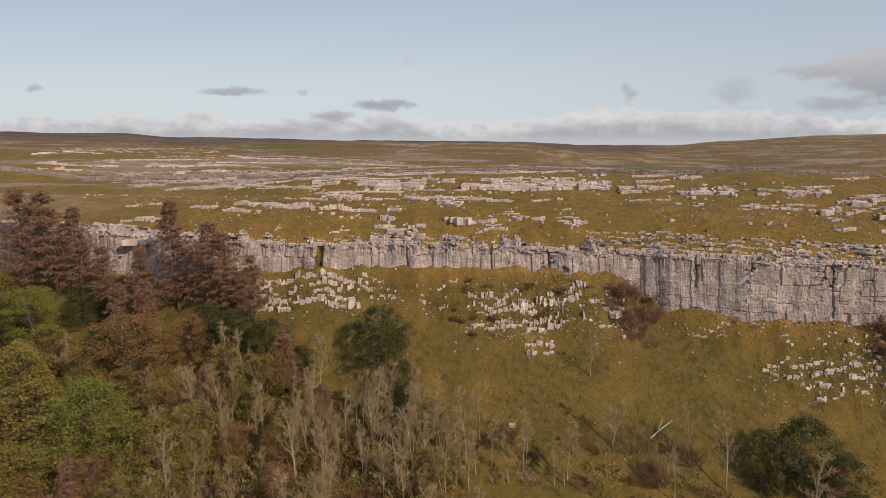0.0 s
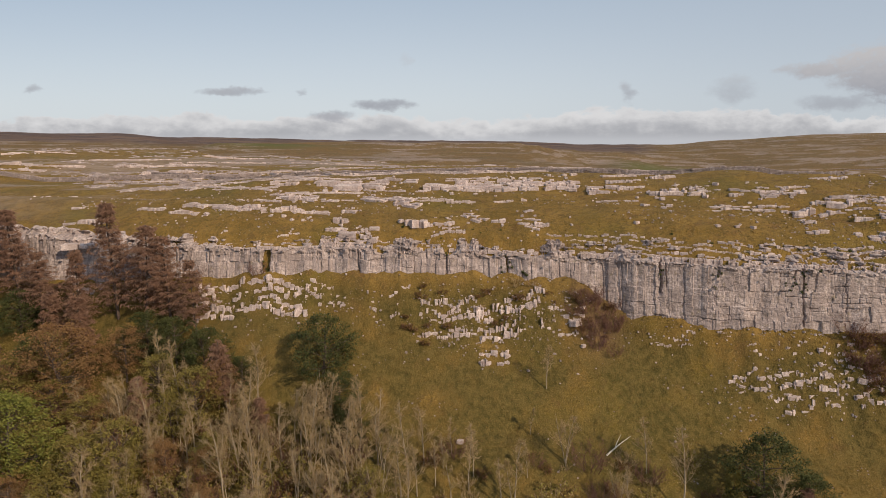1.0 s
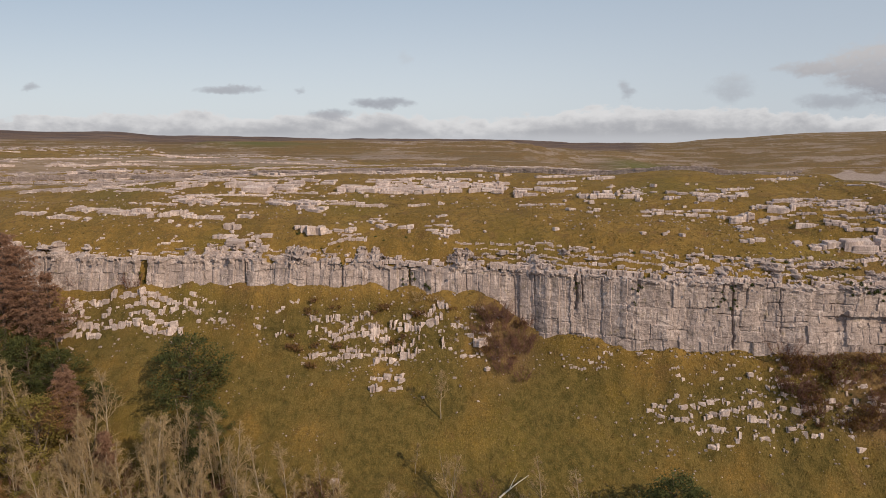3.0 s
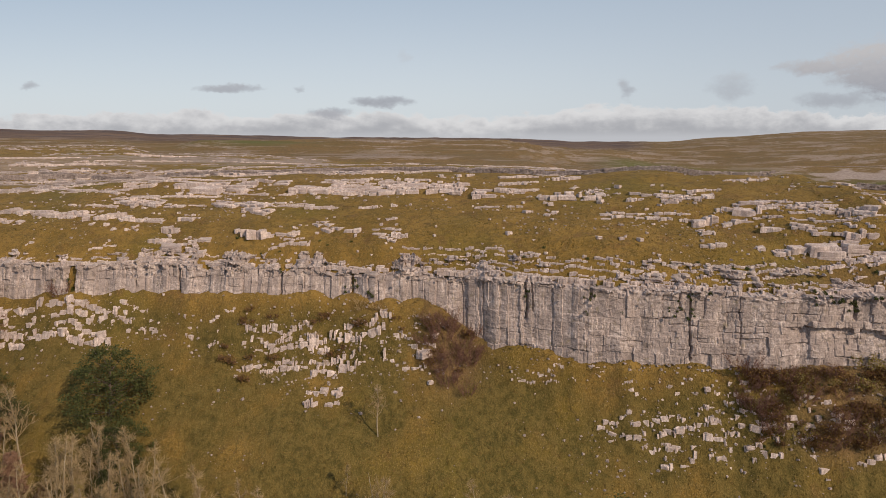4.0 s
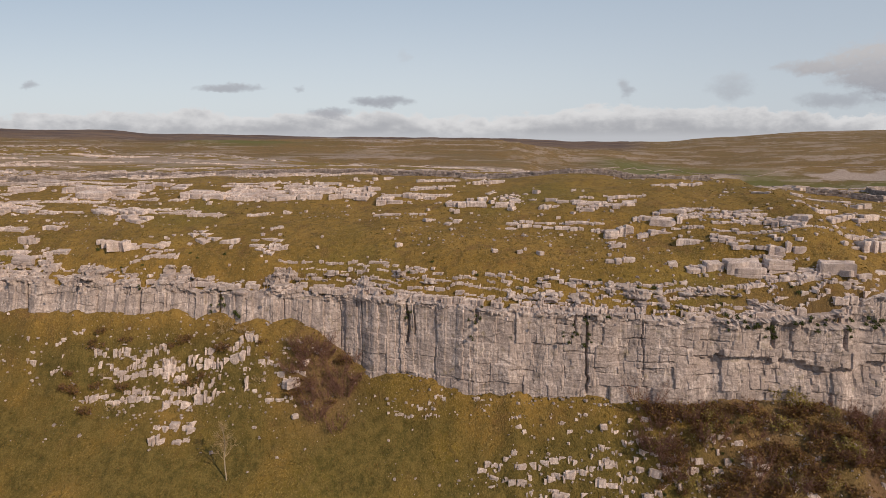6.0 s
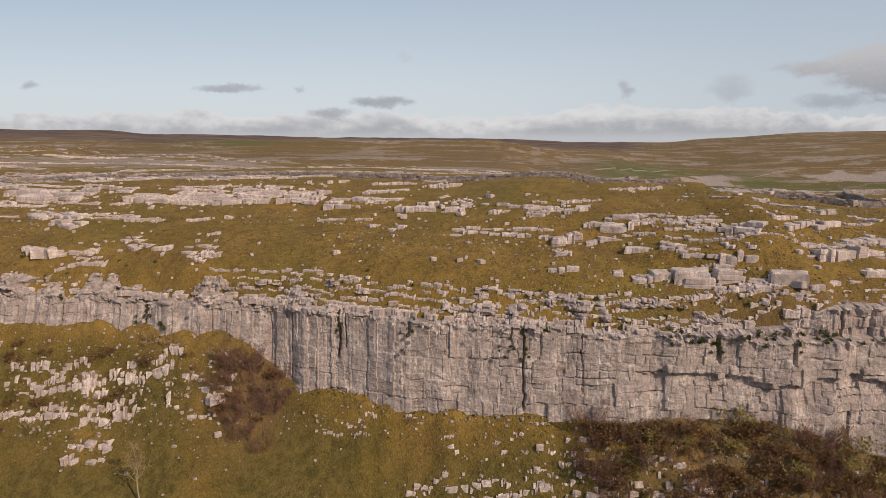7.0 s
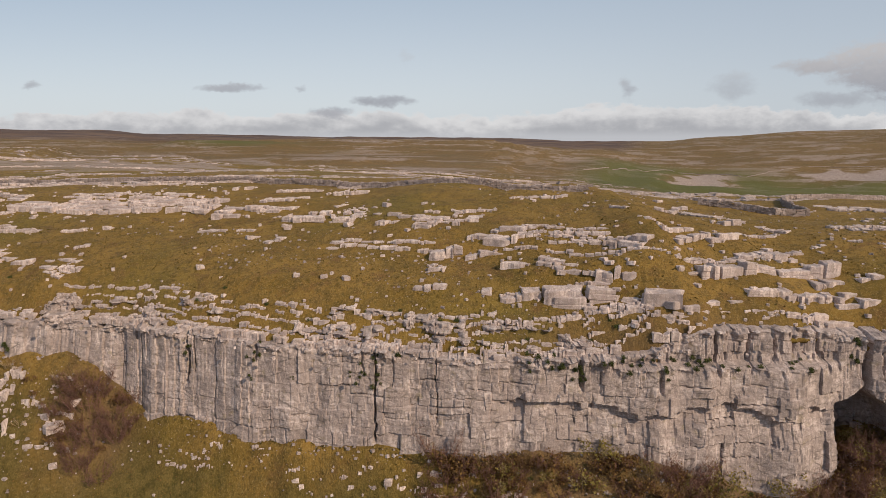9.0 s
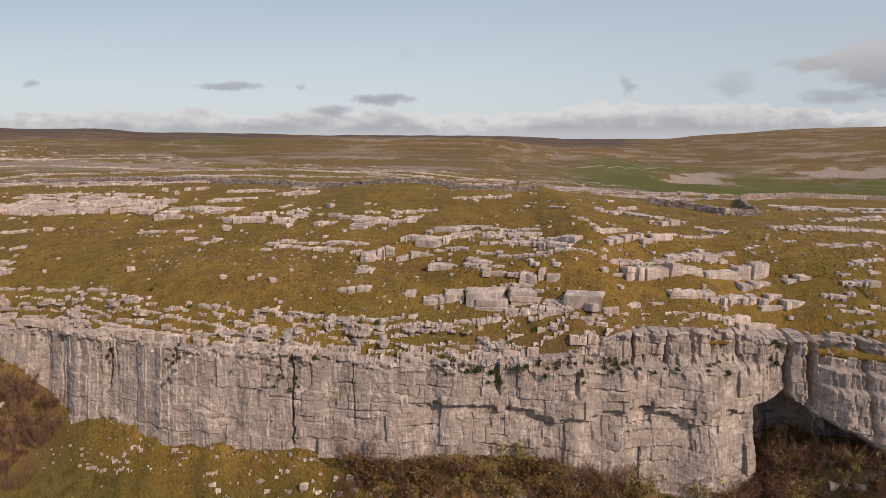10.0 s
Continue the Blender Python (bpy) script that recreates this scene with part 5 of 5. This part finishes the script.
KINDS = {
    "ash": bare_tree("bare_tree", 200, 13.0, "slender leafless tree with pale grey bark"),
    "birch": bare_tree("bare_tree", 210, 12.0, "slim leafless tree with whitish trunk and fine twigs", spread=0.34),
    "fork": bare_tree("bare_tree", 220, 12.0, "leafless tree with several grey stems", stems=3, spread=0.5),
    "pole": bare_tree("bare_tree", 230, 10.0, "thin nearly leafless tree with a few olive leaves", spread=0.3, leaves=OLIVE),
    "larch": conifer("larch", 240, 25.0, 20.0, "brown autumn larch with drooping feathery branches", LARCH),
    "larch_b": conifer("larch", 250, 22.0, 21.0, "broad brown autumn larch with layered branches", LARCH, low=0.25),
    "spire": conifer("larch", 260, 14.0, 8.0, "narrow reddish-brown larch on the wooded slope", LARCH),
    "oak": broadleaf("oak", 270, 15.0, 15.0, "rust-brown autumn oak with a dense rounded crown", RUST),
    "oak_b": broadleaf("oak", 280, 13.0, 12.0, "reddish-brown autumn oak with an uneven crown", RUST, clumps=160),
    "sycamore": broadleaf("sycamore", 290, 15.0, 14.0, "mid-green leafy broadleaf tree", GREEN, clumps=240),
    "olive": broadleaf("hazel", 300, 10.0, 8.5, "olive-green thinning broadleaf tree", OLIVE, clumps=120, per=36),
    "gold": broadleaf("maple", 310, 12.0, 8.0, "yellow-leaved autumn tree in the wood", YELLOW, clumps=110, per=28),
    "yew": broadleaf("yew", 320, 11.5, 12.0, "dark evergreen tree with a dense crown", DARK, low=0.03, clumps=190, per=50, leaf=0.30),
    "young": conifer("young_conifer", 330, 8.0, 3.4, "small yellow-green conifer beside dark evergreens", OLIVE, low=0.05),
    "thicket": shrub("thicket", 340, 3.2, 4.2, "reddish-brown leafless thicket on the slope", RED_TWIG, many=40, dense=18),
    "scrub": shrub("scrub_bush", 350, 2.2, 2.8, "grey-brown leafless scrub bush in rough grass", TWIG),
    "bramble": shrub("bramble_bush", 360, 1.1, 2.4, "low bush with rusty and green leaves", RED_TWIG, BRACKEN, 18, 10),
    "hazel": shrub("hazel_bush", 370, 2.2, 3.0, "bush with thin stems and olive leaves", TWIG, OLIVE, 15, 10),
    "fern": shrub("fern_clump", 380, 0.7, 1.3, "dark green fern and ivy clump on the rock", FERN, FERN, 14, 10),
}
USED = set()


def plant(kind, x, y, size=1.0, turn=None, z=None):
    m = Matrix.LocRotScale((x, y, land_at(x, y) if z is None else z), Euler((0, 0, rng.uniform(0, 6.28) if turn is None else turn)), (size * rng.uniform(0.92, 1.08), size * rng.uniform(0.92, 1.08), size))
    if kind in USED:
        return copy_thing(KINDS[kind], m)
    USED.add(kind)
    KINDS[kind].matrix_basis = m
    return KINDS[kind]


TREES = [
    ("larch", -98, 126, 1.0), ("larch_b", -90, 124.5, 1.1), ("larch", -83, 122, 0.85), ("larch_b", -76, 118, 0.62), ("larch", -59, 116, 0.98), ("larch_b", -52, 113, 0.88), ("larch", -46.5, 112, 0.76), ("larch_b", -41, 110.5, 0.62),
    ("larch", -66, 114, 0.7), ("spire", -70, 111, 1.0), ("spire", -31, 97, 0.9), ("spire", -62, 109, 1.0), ("spire", -24, 92, 0.6), ("larch", -106, 124, 1.0), ("spire", 60, 77, 0.6),
    ("oak", -62, 101, 1.1), ("oak_b", -52, 104, 0.8), ("oak_b", -56, 96, 0.7), ("oak_b", -68, 93, 0.7), ("sycamore", -63, 86.5, 1.12), ("sycamore", -88, 112, 0.8), ("olive", -84, 101, 1.3), ("olive", -80, 95, 1.3), ("olive", -74, 89, 1.2),
    ("oak_b", -82, 92, 0.8), ("gold", -103, 119, 1.3), ("gold", -98, 116, 0.9), ("yew", -94, 113, 0.9), ("yew", -79, 115.5, 0.85), ("yew", -72, 108, 0.7), ("yew", -49, 107.5, 0.85), ("yew", -43, 105.5, 0.85), ("yew", -36.5, 103, 0.8), ("yew", -29, 100, 0.5),
    ("yew", -14.5, 100.5, 1.06), ("yew", -10.4, 95, 0.72), ("yew", -9, 90.5, 0.6), ("yew", 57, 81.5, 1.12), ("yew", 62.5, 79, 0.75), ("young", 51.2, 80, 1.0), ("olive", -39, 93, 0.7), ("olive", -50, 84, 0.9), ("olive", -30, 86, 0.6), ("olive", -4, 80, 0.6),
]
BARE = [
    ("birch", -77.5, 104.2, 1.1), ("ash", -39.5, 98, 1.1), ("ash", -44, 99.5, 1.0), ("fork", -36, 96, 0.9), ("birch", -24.6, 95.1, 1.15), ("ash", -41, 90, 1.1), ("birch", -34, 90, 1.0), ("fork", -28, 90, 0.9),
    ("fork", -12, 92.5, 1.1), ("ash", -14.3, 87, 1.1), ("birch", -8.5, 87.5, 1.0), ("fork", -2.6, 86.5, 0.9), ("birch", 4.2, 87.0, 0.9), ("ash", -19, 87, 0.9), ("birch", 25.8, 99, 0.72), ("fork", 27.3, 87.3, 0.85),
    ("ash", 44.2, 80.5, 1.0), ("pole", 8.6, 81.5, 0.9), ("pole", 17.8, 81, 0.9), ("fork", 34.4, 81, 0.7), ("ash", -47, 92, 1.0), ("birch", -50, 94.5, 1.0), ("pole", -22, 84, 1.0), ("pole", -30, 84, 1.0), ("ash", -5, 82, 0.9),
    ("pole", -38, 84, 1.0), ("ash", -85, 100, 1.0), ("fork", -64, 91, 0.9), ("birch", -56, 96, 0.9), ("pole", -46, 86, 1.0), ("birch", 2, 80, 0.8), ("fork", -12, 80, 0.9), ("ash", 40, 86, 0.7), ("pole", 22, 92, 0.6),
]
for row in TREES + BARE:
    plant(*row)
for k in range(40):
    x = rng.uniform(-50, 2)
    plant(("ash", "birch", "fork", "birch", "ash", "pole")[int(rng.integers(6))], x, 84 + rng.uniform(0, 12) - 0.12 * (x + 48), rng.uniform(0.75, 1.1))
for k in range(90):
    x, y = rng.uniform(-100, -24), rng.uniform(74, 110)
    if y < 104 - 0.25 * (x + 100) + 10:
        plant(("ash", "birch", "olive", "oak_b", "olive", "fork", "pole", "olive", "spire", "oak_b")[int(rng.integers(10))], x, y, rng.uniform(0.55, 0.9))
for k in range(280):
    x, y = rng.uniform(-105, -5), rng.uniform(74, 114)
    if y < 98 - 0.28 * (x + 40):
        plant(("hazel", "scrub", "hazel", "bramble", "thicket", "scrub")[int(rng.integers(6))], x, y, rng.uniform(0.8, 1.7))
for k in range(60):
    x, y = rng.uniform(-60, 24), rng.uniform(74, 92)
    if y < 90 - 0.10 * max(x, -40):
        plant(("pole", "birch", "scrub", "ash", "birch", "thicket")[int(rng.integers(6))], x, y, rng.uniform(0.5, 0.9))
for k in range(150):
    plant(("scrub", "hazel", "thicket", "bramble", "scrub", "birch", "bramble")[int(rng.integers(7))], rng.uniform(-48, 56), 71 + 17 * rng.random() ** 1.4, rng.uniform(0.5, 1.2))
for x, y, size in ((35.5, 109.3, 1.2), (37.0, 107.6, 1.1), (38.5, 109.6, 1.0), (34.6, 107.2, 0.8), (36.5, 111.0, 1.0), (39.6, 108.2, 0.9), (-42, 119.4, 0.8), (-30.4, 117.0, 0.9), (40.5, 110.6, 0.7), (33, 110.4, 0.7)):
    plant("thicket", x, y, size * 0.75)
for k in range(14):
    a, r = rng.uniform(0, 6.28), math.sqrt(rng.random())
    plant("thicket", 36.6 + 5.0 * r * math.cos(a), 107.6 + 4.2 * r * math.sin(a), rng.uniform(0.4, 0.8))
for k in range(430):
    x = rng.uniform(80, 138)
    y = float(foot(x)) + rng.uniform(-6.0, 0.2) + 5.0 * float(smooth(x, 122, 125)) * rng.random()
    plant(("bramble", "bramble", "bramble", "fern", "bramble", "fern", "hazel", "bramble", "thicket")[int(rng.integers(9))], x, y, rng.uniform(0.4, 0.9))
for k in range(40):
    x, y = rng.uniform(0, 40), rng.uniform(106.5, 113.5)
    plant(("bramble", "bramble", "scrub")[int(rng.integers(3))], x, y, rng.uniform(0.35, 0.7))


# ---- grass tufts ----
def tufts(name, count, spot, tall, label, grass=TUFT):
    pts = np.array([spot() for _ in range(count)])
    z = land(pts[:, 0], pts[:, 1])
    r = np.random.default_rng(5)
    a, s = r.uniform(0, 6.28, count), tall * r.uniform(0.4, 1.2, count)
    dx, dy = np.cos(a) * s * 1.3, np.sin(a) * s * 1.3
    lean = r.normal(0, 0.35, (count, 2)) * s[:, None]
    one = np.stack([pts[:, 0] - dx, pts[:, 1] - dy, z - 0.05], -1)
    two = np.stack([pts[:, 0] + dx, pts[:, 1] + dy, z - 0.05], -1)
    tip = np.stack([pts[:, 0] + lean[:, 0] + dy * 0.5, pts[:, 1] + lean[:, 1] - dx * 0.5, z + s], -1)
    three = np.stack([pts[:, 0] - dy, pts[:, 1] + dx, z - 0.05], -1)
    verts = np.stack([one, two, three, tip], 1).reshape(-1, 3)
    k = np.arange(count)[:, None] * 4
    faces = np.concatenate([k + (0, 1, 3), k + (1, 2, 3), k + (2, 0, 3)])
    return tagged(new(name, mesh_of(name, verts, faces, grass)), label, "grass", kind="stuff")


def slope_spot():
    while True:
        x, y = rng.uniform(-45, 132), rng.uniform(76, 114)
        if y < ramp(x, BRINK_Y) - 2.0:
            return x, y


def brow_spot():
    x = rng.uniform(-60, 145)
    return x, float(ramp(x, BRINK_Y)) + 2.5 + rng.gamma(1.7, 11)


tufts("grass_tufts", 30000, slope_spot, 0.12, "straw and olive grass tufts on the slope")
tufts("rush_tufts", 9000, slope_spot, 0.11, "dark brown rush and dead bracken tufts on the slope", RUSH)
tufts("grass_tufts", 24000, brow_spot, 0.12, "straw-coloured grass tufts on the moor")

# Ferns and ivy in the clefts of the crag: x, height, size.
for x, z, size in ((48.9, 37.5, 1.0), (58.3, 38.0, 1.0), (58.2, 37.0, 0.7), (57.6, 35.2, 0.6), (63, 35.4, 0.5), (69.8, 35.8, 1.0), (71.2, 36.4, 0.7), (72.9, 37.6, 1.0), (73.0, 36.2, 1.1), (73.4, 35.2, 0.9), (75.6, 38.6, 0.9),
                   (90.0, 38.6, 1.1), (92.0, 38.8, 1.3), (93.6, 38.4, 1.2), (95.6, 38.0, 1.3), (96.2, 36.8, 1.0), (98.0, 38.8, 1.1), (100.2, 39.4, 1.0), (104.6, 38.2, 1.1), (105.0, 37.2, 0.9), (126.5, 38.5, 1.2), (126.4, 41, 1.0),
                   (-29.5, 37.5, 1.0), (8, 39.2, 0.8), (21.0, 37.0, 1.2), (23.5, 36.0, 1.2), (19.0, 36.0, 1.1), (-28.6, 35.5, 1.2)):
    for k in range(3):
        px, pz = x + rng.normal(0, 0.45 * size) * (k > 0), z + rng.normal(0, 0.6 * size) * (k > 0)
        s = size * rng.uniform(0.6, 1.0)
        copy_thing(KINDS["fern"], Matrix.LocRotScale((px, face_at(px, pz) + 0.05, pz), Euler((0.9, 0, rng.uniform(-0.5, 0.5))), (s * 0.8, s * 0.8, s * 0.9)))
for k in range(26):
    x, z, s = rng.uniform(93, 121), 38.5 + rng.normal(0, 0.35), rng.uniform(0.5, 1.0)
    copy_thing(KINDS["fern"], Matrix.LocRotScale((x, face_at(x, z) + 0.05, z), Euler((0.7, 0, rng.uniform(-0.5, 0.5))), (s * 1.1, s * 0.9, s)))
for k in range(24):
    x = float(rng.choice([rng.uniform(86, 106), rng.uniform(-2, 22), rng.uniform(44, 86)]))
    plant("fern", x, float(brink(x)) + rng.uniform(2.2, 6), rng.uniform(0.5, 1.1))

# A bleached fallen trunk on the slope.
log = Growth(900)
pts = log.limb((0, 0, 0.15), (1, 0.6, 0.56), 5.6, 0.15, 0.05, 0.0, 6, 6)
side = Growth(901)
side.limb(between(pts, 0.35), (0.75, 1, 0.95), 2.6, 0.08, 0.08, 0, 4, 5)
fallen = thing("fallen_trunk", "bleached fallen tree trunk lying in the grass", "log", "deadwood")
fallen.location = (34.2, 88.6, land_at(34.2, 88.6))
part("trunk", log.mesh("trunk", WOOD), fallen)
part("branch", side.mesh("branch", WOOD), fallen)
